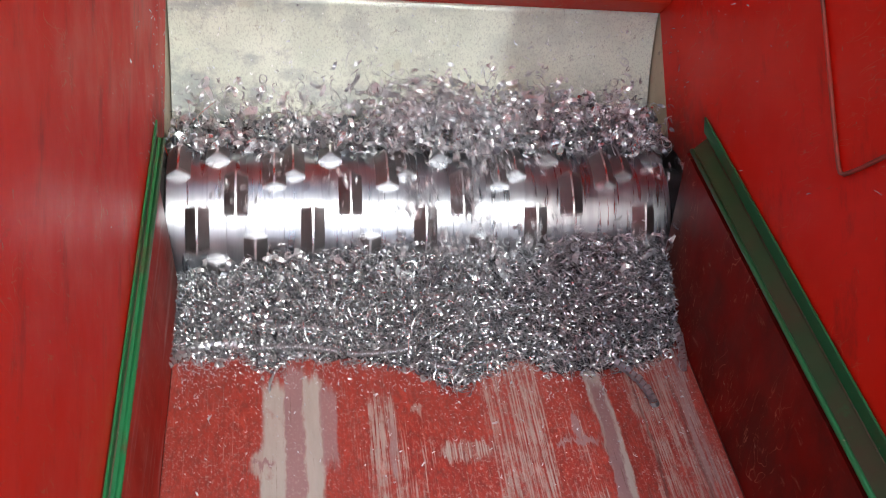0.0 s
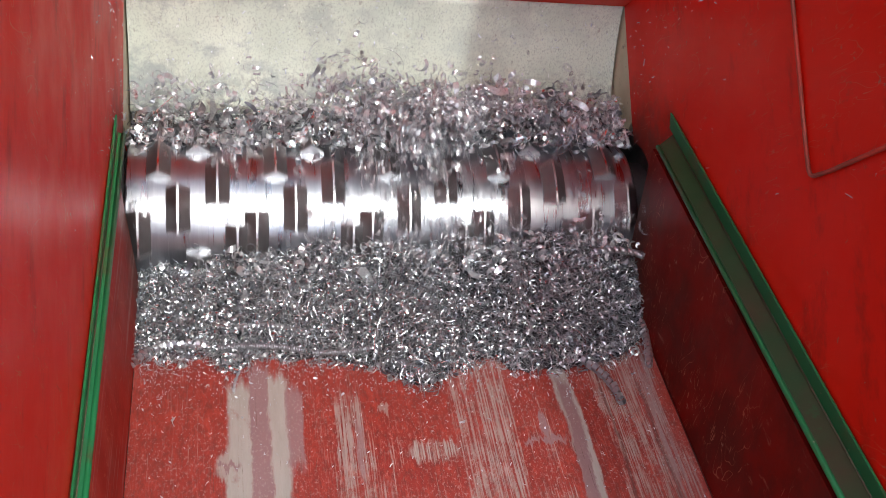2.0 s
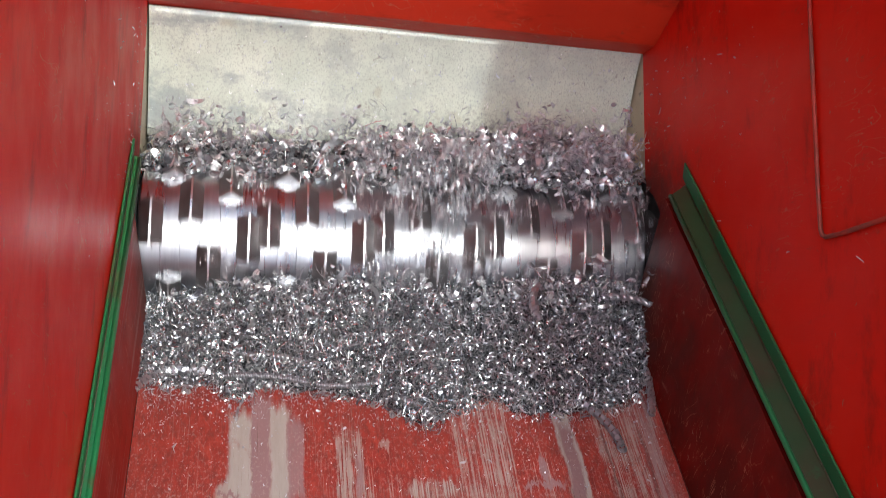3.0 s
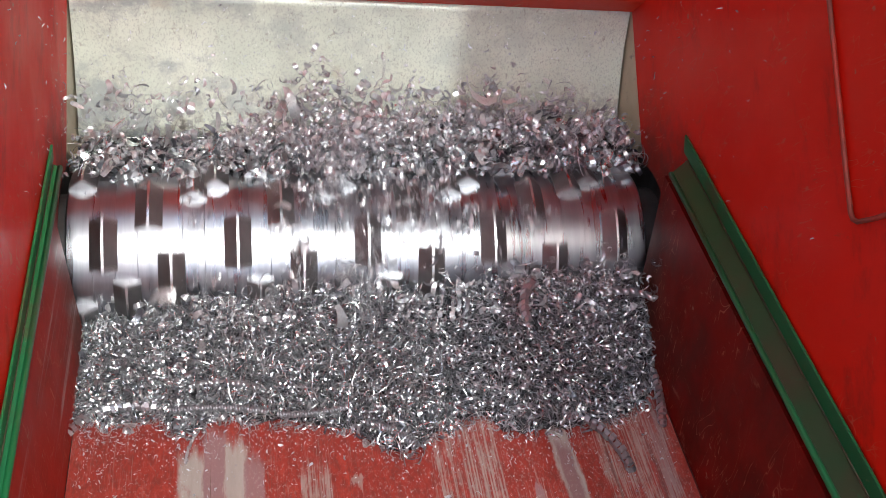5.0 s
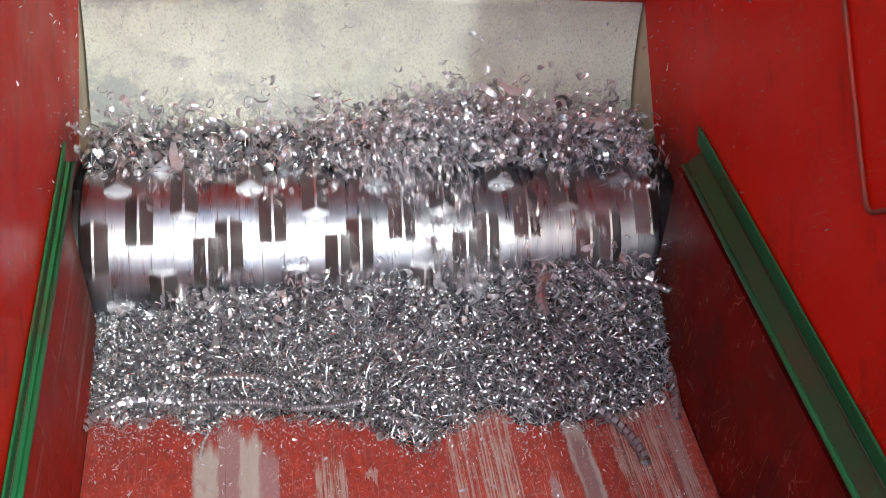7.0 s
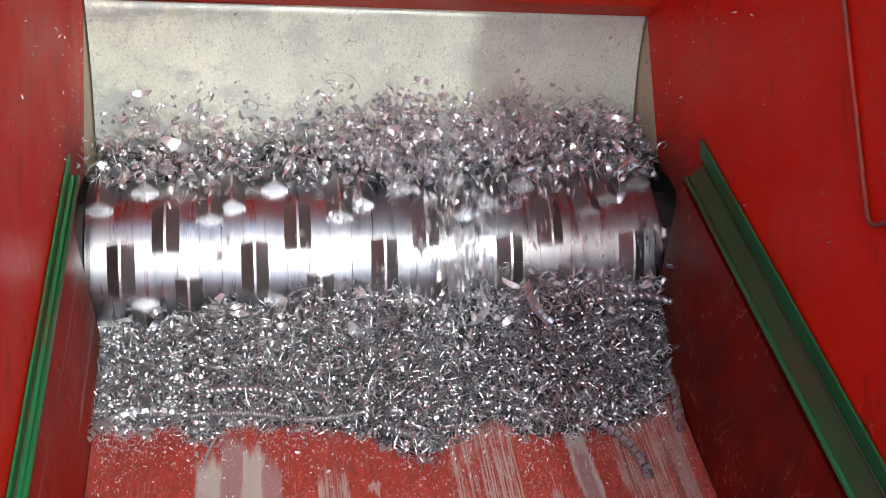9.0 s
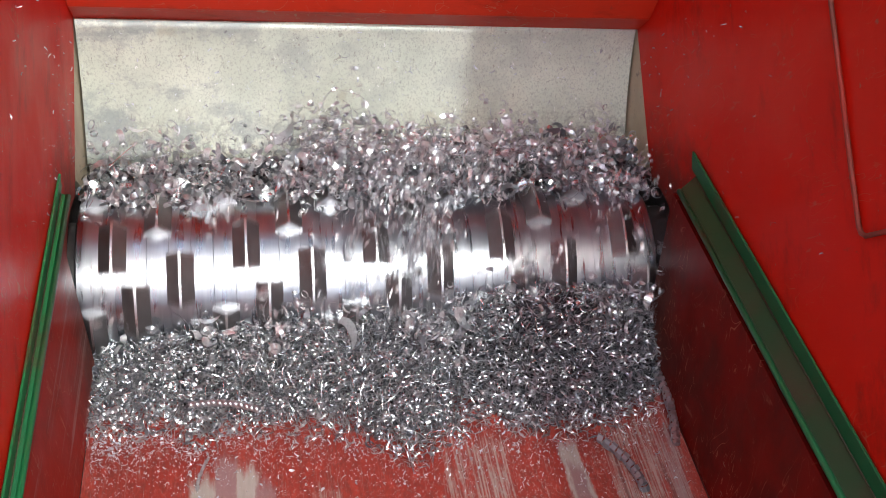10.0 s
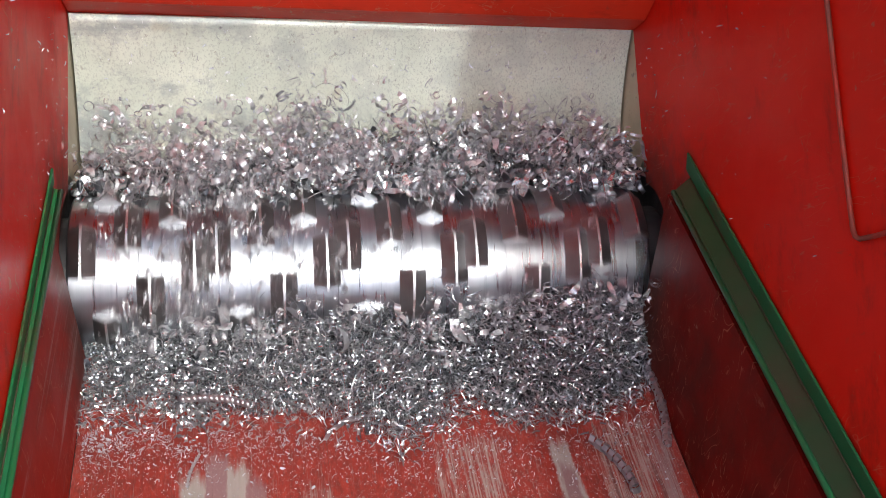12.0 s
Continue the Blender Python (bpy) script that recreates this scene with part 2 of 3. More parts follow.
def green_paint():
    n = Nodes("green_paint")
    col = n.mix(n.noise(6, 5), (0.018, 0.17, 0.055), (0.012, 0.115, 0.038))
    rust = n.step(n.noise(7, 6, (1, 1, 1), 0.7, (2, 2, 6)), 0.52, 0.70, 0, 0.75)
    col = n.mix(rust, col, (0.085, 0.045, 0.022))
    chip = n.step(n.noise(48, 5, (1, 1, 1), 0.7), 0.68, 0.71, 0, 0.8)
    col = n.mix(chip, col, (0.38, 0.30, 0.22))
    n.set(Base_Color=col, Roughness=0.42)
    return n.bump(n.noise(80, 4), 0.2, 0.001).mat


GREEN = green_paint()


def swarf(name, dark, bright, rough=0.2, metallic=1.0, skew=1.0):
    n = Nodes(name)
    rnd = n.tree.nodes.new("ShaderNodeNewGeometry").outputs["Random Per Island"]
    col = n.mix(n.math("POWER", rnd, skew), dark, bright)
    col = n.mix(n.step(n.noise(300, 3), 0.45, 0.7, 0, 0.35), col, dark)
    n.set(Base_Color=col, Roughness=n.step(rnd, 0, 1, rough + 0.14, rough), Metallic=metallic)
    return n.bump(n.noise(700, 3), 0.25, 0.0004).mat


CHIP = swarf("metal_shavings", (0.13, 0.137, 0.165), (0.96, 0.99, 1.0), 0.25, 0.80, 1.1)
FLYING = swarf("flying_shavings", (0.24, 0.255, 0.285), (0.96, 0.98, 1.0), 0.26, 0.62)
RINGS = swarf("ring_shavings", (0.15, 0.15, 0.165), (0.78, 0.79, 0.83), 0.30, 0.82)
CRUMB = swarf("metal_crumbs", (0.36, 0.37, 0.40), (0.74, 0.79, 0.87), 0.35, 0.6)
COIL = swarf("curled_swarf", (0.46, 0.47, 0.50), (0.74, 0.76, 0.80), 0.28, 0.92)
GREY_COIL = swarf("dull_swarf", (0.26, 0.265, 0.29), (0.38, 0.385, 0.42), 0.42, 0.7)
# dark filler under loose shavings; its colour paints the shade in their gaps
CORE = steel("gap_shade_core", (0.045, 0.046, 0.052), (0.12, 0.122, 0.132), 0.6, 60, speck=(0.25, 0.25, 0.26), bump=0.8)
CONCRETE = steel("concrete", (0.26, 0.25, 0.24), (0.36, 0.35, 0.33), 0.85, 3, metallic=0.0)


# ---- helpers for meshes ----
def part(name, bm, material, parent=None, label=""):
    me = bpy.data.meshes.new(name)
    bm.to_mesh(me)
    bm.free()
    me.materials.append(material)
    ob = new(name, me)
    if parent is not None:
        ob.parent = parent
    return tagged(ob, label)


def prism(outline, x0, x1):
    """A solid from a closed outline of (y, z), reaching from x0 to x1."""
    bm = bmesh.new()
    a = [bm.verts.new((x0, y, z)) for y, z in outline]
    b = [bm.verts.new((x1, y, z)) for y, z in outline]
    bm.faces.new(a), bm.faces.new(b[::-1])
    for i in range(len(a)):
        j = (i + 1) % len(a)
        bm.faces.new((a[j], a[i], b[i], b[j]))
    bmesh.ops.recalc_face_normals(bm, faces=bm.faces)
    return bm


def slab(x0, x1, y0, y1, z0, z1, bevel=0.002):
    bm = prism([(y0, z0), (y1, z0), (y1, z1), (y0, z1)], x0, x1)
    if bevel:
        bmesh.ops.bevel(bm, geom=bm.edges[:], offset=bevel, segments=2, affect="EDGES")
    return bm


def tube(points, radius, sides=8):
    """A round bar along points."""
    bm = bmesh.new()
    rings = []
    pts = [Vector(p) for p in points]
    for i, p in enumerate(pts):
        d = (pts[min(i + 1, len(pts) - 1)] - pts[max(i - 1, 0)]).normalized()
        u = d.orthogonal().normalized() if not rings else (u - d * u.dot(d)).normalized()
        v = d.cross(u)
        rings.append([bm.verts.new(p + radius * (math.cos(2 * math.pi * k / sides) * u + math.sin(2 * math.pi * k / sides) * v)) for k in range(sides)])
    for a, b in zip(rings, rings[1:]):
        for k in range(sides):
            bm.faces.new((a[k], a[(k + 1) % sides], b[(k + 1) % sides], b[k]))
    bm.faces.new(rings[0][::-1]), bm.faces.new(rings[-1])
    for f in bm.faces:
        f.smooth = True
    return bm


WIDE = 1.04          # clear width between the hopper's side walls
AXIS_Y, AXIS_Z, RADIUS = 0.085, -0.02, 0.140


def arch(radius, a0, a1, steps):
    return [(AXIS_Y + radius * math.cos(radians(a0 + (a1 - a0) * i / steps)), AXIS_Z + radius * math.sin(radians(a0 + (a1 - a0) * i / steps))) for i in range(steps + 1)]


def floor_yz(y, z=0.0):
    p = TILT @ Vector((0, y, z))
    return (p.y, p.z)


# ---- structure ----
def side_wall(name, x0, x1, top):
    low = [(0.56, 0.027), (0.27, 0.027)] + arch(0.149, 20, 150, 14) + [floor_yz(-0.09, -0.03), floor_yz(-1.35, -0.03)]
    ob = part(name, prism(low + top, x0, x1), RED)
    return tagged(ob, "red painted steel hopper side wall with scratches", "hopper wall", kind="structure")


side_wall("wall_left", -0.012, 0.0, [(-0.99, 1.75), (0.62, 1.75), (0.62, 0.027)])
side_wall("wall_right", WIDE, WIDE + 0.012, [(-0.99, 1.55), (-0.24, 1.40), (0.48, 0.96), (0.62, 0.90), (0.62, 0.027)])
for side, x0, x1, b0, b1 in (("left", -0.030, -0.013, -0.012, -0.0005), ("right", WIDE + 0.013, WIDE + 0.030, WIDE + 0.0005, WIDE + 0.012)):
    bare = [(0.62, 0.0265), (0.62, -0.50), (0.262, -0.50), (0.262, 0.0), (0.272, 0.0265)]
    tagged(part("chamber_side_" + side, prism(bare, b0, b1), BEIGE), "bare beige steel side of the cutting chamber", "chamber wall", kind="structure")
    black = [(0.260, 0.20), (0.260, -0.50), (-0.30, -0.50), (-0.30, 0.16), (0.0, 0.30)]
    tagged(part("bearing_plate_" + side, prism(black, x0, x1), DARK), "black greasy steel plate round the rotor's end", "chamber wall", kind="structure")

hopper_floor = part("floor", slab(0.036, 0.984, -1.35, -0.078, -0.012, 0.0), FLOOR_RED)
hopper_floor.matrix_world = TILT
tagged(hopper_floor, "sloping red steel hopper floor with paint worn off in streaks", "hopper floor", kind="structure")
# sloping fillets close the corner between floor and walls
for nm, a, b, c in (("fillet_left", 0.0005, 0.0352, 0.0), ("fillet_right", WIDE - 0.0005, 0.9855, 0.0)):
    bm = bmesh.new()
    pts = [(a, 0.285), (a + (b - a) * 0.72, 0.285), (b, c), (b + (a - b) * 0.12, c - 0.02), (a, c - 0.03)]
    if a < 0.5:
        pts.pop(1)
    lo = [bm.verts.new((x, -1.345, z)) for x, z in pts]
    hi = [bm.verts.new((x, -0.095 + 0.16 * max(0.0, z), z)) for x, z in pts]
    bm.faces.new(lo), bm.faces.new(hi)
    for i in range(len(pts)):
        j = (i + 1) % len(pts)
        bm.faces.new((lo[i], lo[j], hi[j], hi[i]))
    bmesh.ops.recalc_face_normals(bm, faces=bm.faces)
    fillet = part(nm, bm, RED_SCUFFED if a < 0.5 else RED_SOILED_SHADED)
    fillet.matrix_world = TILT
    tagged(fillet, "soiled and scuffed red steel plate beside the floor, coloured darker than the walls", "corner plate", kind="structure")
ledge = part("floor_ledge", slab(0.002, 0.034, -1.35, -0.085, -0.06, -0.045), DARK)
ledge.matrix_world = TILT
tagged(ledge, "dark grimy steel ledge beside the sloping floor", "ledge", kind="structure")


def rear_plate():
    """Sheet behind the rotor, slightly hollow, with a folded lip at its foot; its own y runs up the slope."""
    bm = bmesh.new()
    foot, head = Vector((0.0, 0.318, -0.105)), Vector((0.0, 0.528, 0.030))
    along = head - foot
    length = along.length
    nx, ny = 40, 14
    rows = []
    for sheet in (0.0, -0.008):
        grid = []
        for j in range(ny + 1):
            v = j / ny
            sag = -0.016 * 4 * v * (1 - v)
            grid.append([bm.verts.new((0.003 + (WIDE - 0.006) * i / nx, v * length * (1 + 0.085 * (1 - i / nx)), sag + sheet)) for i in range(nx + 1)])
        rows.append(grid)
        for j in range(ny):
            for i in range(nx):
                q = (grid[j][i], grid[j][i + 1], grid[j + 1][i + 1], grid[j + 1][i])
                f = bm.faces.new(q if sheet == 0 else q[::-1])
                f.smooth = True
    a, b = rows
    for i in range(nx):
        bm.faces.new((a[0][i + 1], a[0][i], b[0][i], b[0][i + 1]))
        bm.faces.new((a[ny][i], a[ny][i + 1], b[ny][i + 1], b[ny][i]))
    ob = part("rear_plate", bm, GALV)
    ob.matrix_world = pose(0, foot.y, foot.z, math.degrees(math.atan2(along.z, along.y)))
    tagged(ob, "dull galvanised steel guide plate behind the rotor, speckled with shavings", "guide plate", kind="structure")
    lip = part("lip", slab(0.006, WIDE - 0.006, -0.014, -0.001, -0.004, 0.004, 0.0015), EDGE, ob, "bright worn steel lip")
    part("counter_blade", slab(0.006, WIDE - 0.006, -0.055, -0.016, -0.030, -0.012, 0.002), DARK, ob, "dark steel counter blade")
    return ob


rear_plate()
rear_bm = prism([(0.522, 0.034), (0.516, 0.105), (0.66, 0.60), (0.672, 0.60), (0.528, 0.102), (0.536, 0.034)], 0.002, WIDE - 0.002)
for v in rear_bm.verts:
    v.co.y += 0.029 * (1 - v.co.x / WIDE)
rear = part("wall_rear", rear_bm, RED_REAR)
tagged(rear, "orange-red painted steel rear wall of the hopper, bent outwards", "hopper wall", kind="structure")
front = part("wall_front", prism([floor_yz(-1.36, -0.03), floor_yz(-1.36, 0.25), floor_yz(-1.372, 0.25), floor_yz(-1.372, -0.03)], 0, WIDE), RED)
tagged(front, "red painted steel front lip of the hopper", "hopper wall", kind="structure")
# closed chamber under the rotor, machine frame and ground
tagged(part("chamber_bottom", prism([(-0.30, -0.51), (0.60, -0.51), (0.60, -0.53), (-0.30, -0.53)], -0.03, WIDE + 0.03), DARK), "dark steel bottom of the cutting chamber", "chamber", kind="structure")
tagged(part("chamber_back", prism([(0.60, -0.51), (0.62, -0.51), (0.62, 0.026), (0.60, 0.026)], -0.03, WIDE + 0.03), DARK), "dark steel back of the cutting chamber", "chamber", kind="structure")
tagged(part("chamber_front", prism([(-0.32, -0.51), (-0.30, -0.51), (-0.30, 0.20), (-0.32, 0.22)], -0.03, WIDE + 0.03), DARK), "dark steel front of the cutting chamber", "chamber", kind="structure")
tagged(part("machine_base", slab(-0.08, WIDE + 0.08, -0.40, 0.70, -0.95, -0.535, 0.006), RED), "red painted steel base of the shredder", "machine base", kind="structure")
tagged(part("ground", slab(-60, 60, -60, 60, -1.05, -0.952, 0), CONCRETE), "grey concrete workshop ground", "ground", kind="structure")
# unseen slabs added to block sky, leaving a long open strip above the machine
# the right slab's edge casts the shadow line; the bay slab dims the right heap
for nm, x0, x1, y0, y1 in (("roof_right", 1.18, 12.0, -9.0, 9.0), ("sky_block_left", -12.0, -0.95, -9.0, 9.0), ("sky_block_rear", -0.95, 1.18, 3.2, 9.0), ("sky_block_bay", 0.46, 1.18, 0.75, 3.2), ("sky_block_front", -0.95, 1.18, -9.0, -3.1)):
    tagged(part(nm, slab(x0, x1, y0, y1, 3.10, 3.22, 0.01), DARK), "unseen dark steel slab that blocks sky light beside an open strip", "roof", kind="structure")


# ---- fittings on the walls ----
def angle_bar(x, sign, reach, crease, drop, height, lean, y1):
    """A steel angle on the wall: a web lies against the wall and a flange stands out from its foot; lean tips the bar along the slope."""
    y0 = -1.30
    base = new("guide_rail")
    base.matrix_world = TILT @ Matrix.Translation((0, -0.02, crease)) @ pose(0, 0, 0, lean) @ Matrix.Translation((0, 0.02, -crease))
    t = 0.005
    z = crease
    # outlines in (x away from the wall, z), drawn along the slope
    leg = [(0.0, z), (reach, z - drop), (reach, z - drop - t), (0.0, z - t)]
    up = [(0.0, z), (t, z), (t, z + height), (0.001, z + height)]

    def bar(name, outline, cut, steep, material):
        bm = bmesh.new()
        a = [bm.verts.new((x + sign * px, y0, pz)) for px, pz in outline]
        b = [bm.verts.new((x + sign * px, y1 - cut * px - steep * (z + height - pz), pz)) for px, pz in outline]
        bm.faces.new(a), bm.faces.new(b)
        for i in range(4):
            bm.faces.new((a[i], a[(i + 1) % 4], b[(i + 1) % 4], b[i]))
        bmesh.ops.recalc_face_normals(bm, faces=bm.faces)
        bmesh.ops.bevel(bm, geom=bm.edges[:], offset=0.0008, segments=1, affect="EDGES")
        return part(name, bm, material, base)

    bar("flange", leg, 0.3, 1.1, GREEN if reach < 0.03 else RUSTY)
    back = y1 - 0.3 * reach - 1.1 * (height + drop)
    part("toe", tube([(x + sign * reach, y0, z - drop - 0.002), (x + sign * reach, back, z - drop - 0.002)], 0.0048, 10), GREEN, base, "rounded green painted toe")
    bar("web", up, 0.0, 0.5, GREEN)
    part("weld", tube([(x + sign * 0.006, y0, z + 0.001), (x + sign * 0.006, back, z + 0.001)], 0.0011, 6), RUSTY_SEAM, base, "rust-flecked seam")
    return tagged(base, "chipped green painted steel angle welded along the hopper wall", "angle bar", "guide rails on the hopper walls")


RUSTY_SEAM = steel("rust_flecked_seam", (0.10, 0.06, 0.035), (0.05, 0.06, 0.03), 0.6, 60, metallic=0.0, speck=(0.40, 0.36, 0.28))
angle_bar(0.001, 1, 0.016, 0.290, 0.002, 0.020, 2.0, 0.018)
angle_bar(WIDE - 0.001, -1, 0.037, 0.317, 0.013, 0.027, 0.0, -0.012)

rod_path = [(WIDE - 0.004, 0.50, 0.772), (WIDE - 0.004, 0.27, 0.771), (WIDE - 0.004, 0.06, 0.772), (WIDE - 0.004, -0.002, 0.774), (WIDE - 0.004, -0.011, 0.778), (WIDE - 0.004, -0.016, 0.788), (WIDE - 0.004, -0.019, 0.83), (WIDE - 0.004, -0.024, 1.20)]
ROD = steel("grimy_red_rod", (0.38, 0.026, 0.013), (0.20, 0.045, 0.028), 0.55, 12, metallic=0.0)
tagged(part("bent_rod", tube(rod_path, 0.0035), ROD), "thin red painted steel rod bent round a corner on the wall", "rod")


# ---- rotor ----
RING = 0.0364
FIRST = 0.035
PHASE = (137.0, 77.0, 119.0, 50.0, 99.0, 27.0)   # where the knives of six neighbouring rings stand at ten seconds


def build_rotor():
    rotor = new("shredder_rotor")
    rotor.matrix_world = pose(0, AXIS_Y, AXIS_Z)
    bm = bmesh.new()
    prof = [(0.010, 0.030), (0.010, RADIUS - 0.003), (0.013, RADIUS)]
    n_rings = 27
    for k in range(1, n_rings):
        x = FIRST + RING * (k - 0.5)
        prof += [(x - 0.0006, RADIUS), (x, RADIUS - 0.0007), (x + 0.0006, RADIUS)]
    prof += [(1.001, RADIUS), (1.004, RADIUS - 0.003), (1.004, 0.030)]
    seg = 96
    prev = None
    for x, r in prof:
        ring = [bm.verts.new((x, r * math.cos(2 * math.pi * i / seg), r * math.sin(2 * math.pi * i / seg))) for i in range(seg)]
        if prev:
            for i in range(seg):
                f = bm.faces.new((prev[i], prev[(i + 1) % seg], ring[(i + 1) % seg], ring[i]))
                f.smooth = True
        prev = ring
    for e in bm.edges:
        e.smooth = abs(e.verts[0].co.x - e.verts[1].co.x) > 1e-5
    bmesh.ops.recalc_face_normals(bm, faces=bm.faces)
    body = part("drum", bm, ROTOR, rotor, "polished worn steel drum with turned grooves")
    for x0, x1 in ((-0.012, 0.009), (1.005, WIDE + 0.012)):
        bm = bmesh.new()
        bmesh.ops.create_cone(bm, cap_ends=True, segments=40, radius1=0.105, radius2=0.105, depth=x1 - x0, matrix=pose((x0 + x1) / 2, 0, 0, 0, 90, 0))
        part("end_disc", bm, DARK, rotor, "dark steel end disc")

    # one tooth: a roof-shaped holder along the turn with a narrow ground ridge and square-cut ends
    def tooth_mesh(name, outline, span, material):
        bm = bmesh.new()
        steps = 6
        rings = []
        for i in range(steps + 1):
            a = radians(-span / 2 + span * i / steps)
            rings.append([bm.verts.new((px, (RADIUS + h) * math.cos(a), (RADIUS + h) * math.sin(a))) for px, h in outline])
        for p, q in zip(rings, rings[1:]):
            for i in range(len(outline)):
                j = (i + 1) % len(outline)
                bm.faces.new((p[i], p[j], q[j], q[i]))
        bm.faces.new(rings[0]), bm.faces.new(rings[-1][::-1])
        bmesh.ops.recalc_face_normals(bm, faces=bm.faces)
        me = bpy.data.meshes.new(name)
        bm.to_mesh(me)
        bm.free()
        me.materials.append(material)
        return me

    w = 0.0225
    holder = tooth_mesh("tooth", [(-w, -0.002), (-w, 0.004), (-0.0022, 0.0205), (0.0022, 0.0205), (w, 0.004), (w, -0.002)], 31, KNIFE)
    ridge = tooth_mesh("ridge", [(-0.0019, 0.019), (-0.0019, 0.0217), (0.0019, 0.0217), (0.0019, 0.019)], 30.4, EDGE)
    tip = tooth_mesh("knife", [(-w - 0.0003, -0.002), (-w - 0.0003, 0.0050), (-0.0026, 0.0215), (0.0026, 0.0215), (w + 0.0003, 0.0050), (w + 0.0003, -0.002)], 1.8, TIP)
    for k in range(n_rings):
        x = FIRST + RING * k
        if x + w > 1.005:
            continue
        for third in range(3):
            a = PHASE[k % 6] + 120 * third
            t = new("tooth", holder)
            t.parent = rotor
            t.matrix_basis = pose(x, 0, 0, a)
            r = new("ridge", ridge)
            r.parent = t
            for off in (16.0, -16.0):
                c = new("knife", tip)
                c.parent = t
                c.matrix_basis = pose(0, 0, 0, off)
    return tagged(rotor, "polished steel shredder rotor with rows of staggered roof-shaped teeth", "rotor")


ROTOR_THING = build_rotor()


# ---- shavings ----
def ribbon(rng, kind, size):
    """Points of one shaving as a strip: two rows of points, turned at random."""
    if kind == "curl":
        n, r, turns, width, pitch = 9, size * rng.uniform(0.2, 0.42), rng.uniform(0.45, 1.25), size * rng.uniform(0.12, 0.42), size * rng.uniform(0.1, 0.5)
    elif kind == "flake":
        n, r, turns, width, pitch = 6, size * rng.uniform(0.35, 1.0), rng.uniform(0.15, 0.4), size * rng.uniform(0.22, 0.55), size * rng.uniform(-0.5, 0.5)
    elif kind == "ring":
        n, r, turns, width, pitch = 14, rng.uniform(0.005, 0.0108), rng.uniform(0.65, 1.2), rng.uniform(0.0018, 0.0036), rng.uniform(-0.004, 0.004)
    else:
        n, r, turns, width, pitch = 9, size * rng.uniform(0.55, 1.5), rng.uniform(0.18, 0.6), rng.uniform(0.0010, 0.0021), size * rng.uniform(-0.4, 0.4)
    a = np.linspace(0, 2 * math.pi * turns, n)
    line = np.stack([r * np.cos(a), r * np.sin(a), pitch * a / 6.28], 1)
    line -= line.mean(0)
    # the strip tapers and twists along its length
    s = np.linspace(-1, 1, n)
    half = width / 2 * (1 - rng.uniform(0.2, 0.75) * np.abs(s) ** 2)
    lean = rng.uniform(-1.0, 1.0) * s + rng.uniform(-0.4, 0.4)
    up = np.stack([np.cos(a) * np.sin(lean), np.sin(a) * np.sin(lean), np.cos(lean)], 1) * half[:, None]
    pts = np.concatenate([line - up, line + up])
    if kind == "ring" and rng.random() < 0.6:
        q = Euler((rng.gauss(0.5, 0.5), rng.gauss(0, 0.5), rng.uniform(0, 6.28))).to_matrix()
    else:
        q = Euler((rng.uniform(0, 6.28), rng.uniform(0, 6.28), rng.uniform(0, 6.28))).to_matrix()
    return pts @ np.array(q).T, [(i, i + 1, n + i + 1, n + i) for i in range(n - 1)]


def shavings(name, places, rng, material=None, mix=("curl", "curl", "flake", "wire", "wire")):
    """One mesh of many shavings; places: (point, size)."""
    verts, faces, count = [], [], 0
    for p, size in places:
        v, f = ribbon(rng, rng.choice(mix(p) if callable(mix) else mix), size)
        verts.append(v + np.array(p))
        faces += [tuple(i + count for i in q) for q in f]
        count += len(v)
    me = bpy.data.meshes.new(name)
    me.from_pydata(np.concatenate(verts).tolist(), [], faces)
    me.polygons.foreach_set("use_smooth", [True] * len(me.polygons))
    me.materials.append(material or CHIP)
    return me


def bell(x, m, w):
    return math.exp(-((x - m) / w) ** 2)


def pile_edge(x):
    return -0.318 - 0.065 * bell(x, 0.55, 0.05) - 0.025 * bell(x, 0.86, 0.09) - 0.02 * bell(x, 0.72, 0.04) + 0.12 * bell(x, 1.04, 0.085) + 0.030 * bell(x, 0.12, 0.24) + 0.010 * math.sin(23 * x) + 0.024 * noise.noise((x * 17, 2.0, 5.0)) + 0.014 * noise.noise((x * 55, 7.0, 1.0))


def pile_height(x, y):
    """Height of the heap above the sloping floor."""
    u = (y - pile_edge(x)) / (-0.055 - pile_edge(x))
    if u <= 0:
        return 0.0
    u = min(u, 1.0)
    top = 0.052 + 0.050 * bell(x, 0.86, 0.15) + 0.014 * bell(x, 0.40, 0.16) - 0.042 * bell(x, 0.0, 0.14)
    lump = 0.016 * noise.noise((x * 12, y * 12, 1.0)) + 0.009 * noise.noise((x * 33, y * 33, 4.0))
    return max(0.002, top * (1 - (1 - u) ** 1.7) + lump * min(1, 3 * u))


def heap_core(name, nx, ny, fx, fz):
    bm = bmesh.new()
    grid = [[bm.verts.new(fz(*fx(i / nx, j / ny))) for i in range(nx + 1)] for j in range(ny + 1)]
    for j in range(ny):
        for i in range(nx):
            f = bm.faces.new((grid[j][i], grid[j][i + 1], grid[j + 1][i + 1], grid[j + 1][i]))
            f.smooth = True
    return bm


def heap_mix(p):
    """Broad curls at one end of the rotor, fine wires in the middle, small rings at the other end."""
    x = p[0] + 0.10 * noise.noise((p[0] * 9, p[1] * 9, 6.0))
    if x < 0.24:
        return ("curl", "curl", "curl", "flake", "wire", "wire", "ring", "ring")
    if x < 0.60:
        return ("wire", "wire", "wire", "wire", "wire", "ring", "ring", "curl")
    return ("ring", "ring", "ring", "ring", "wire", "wire", "curl")


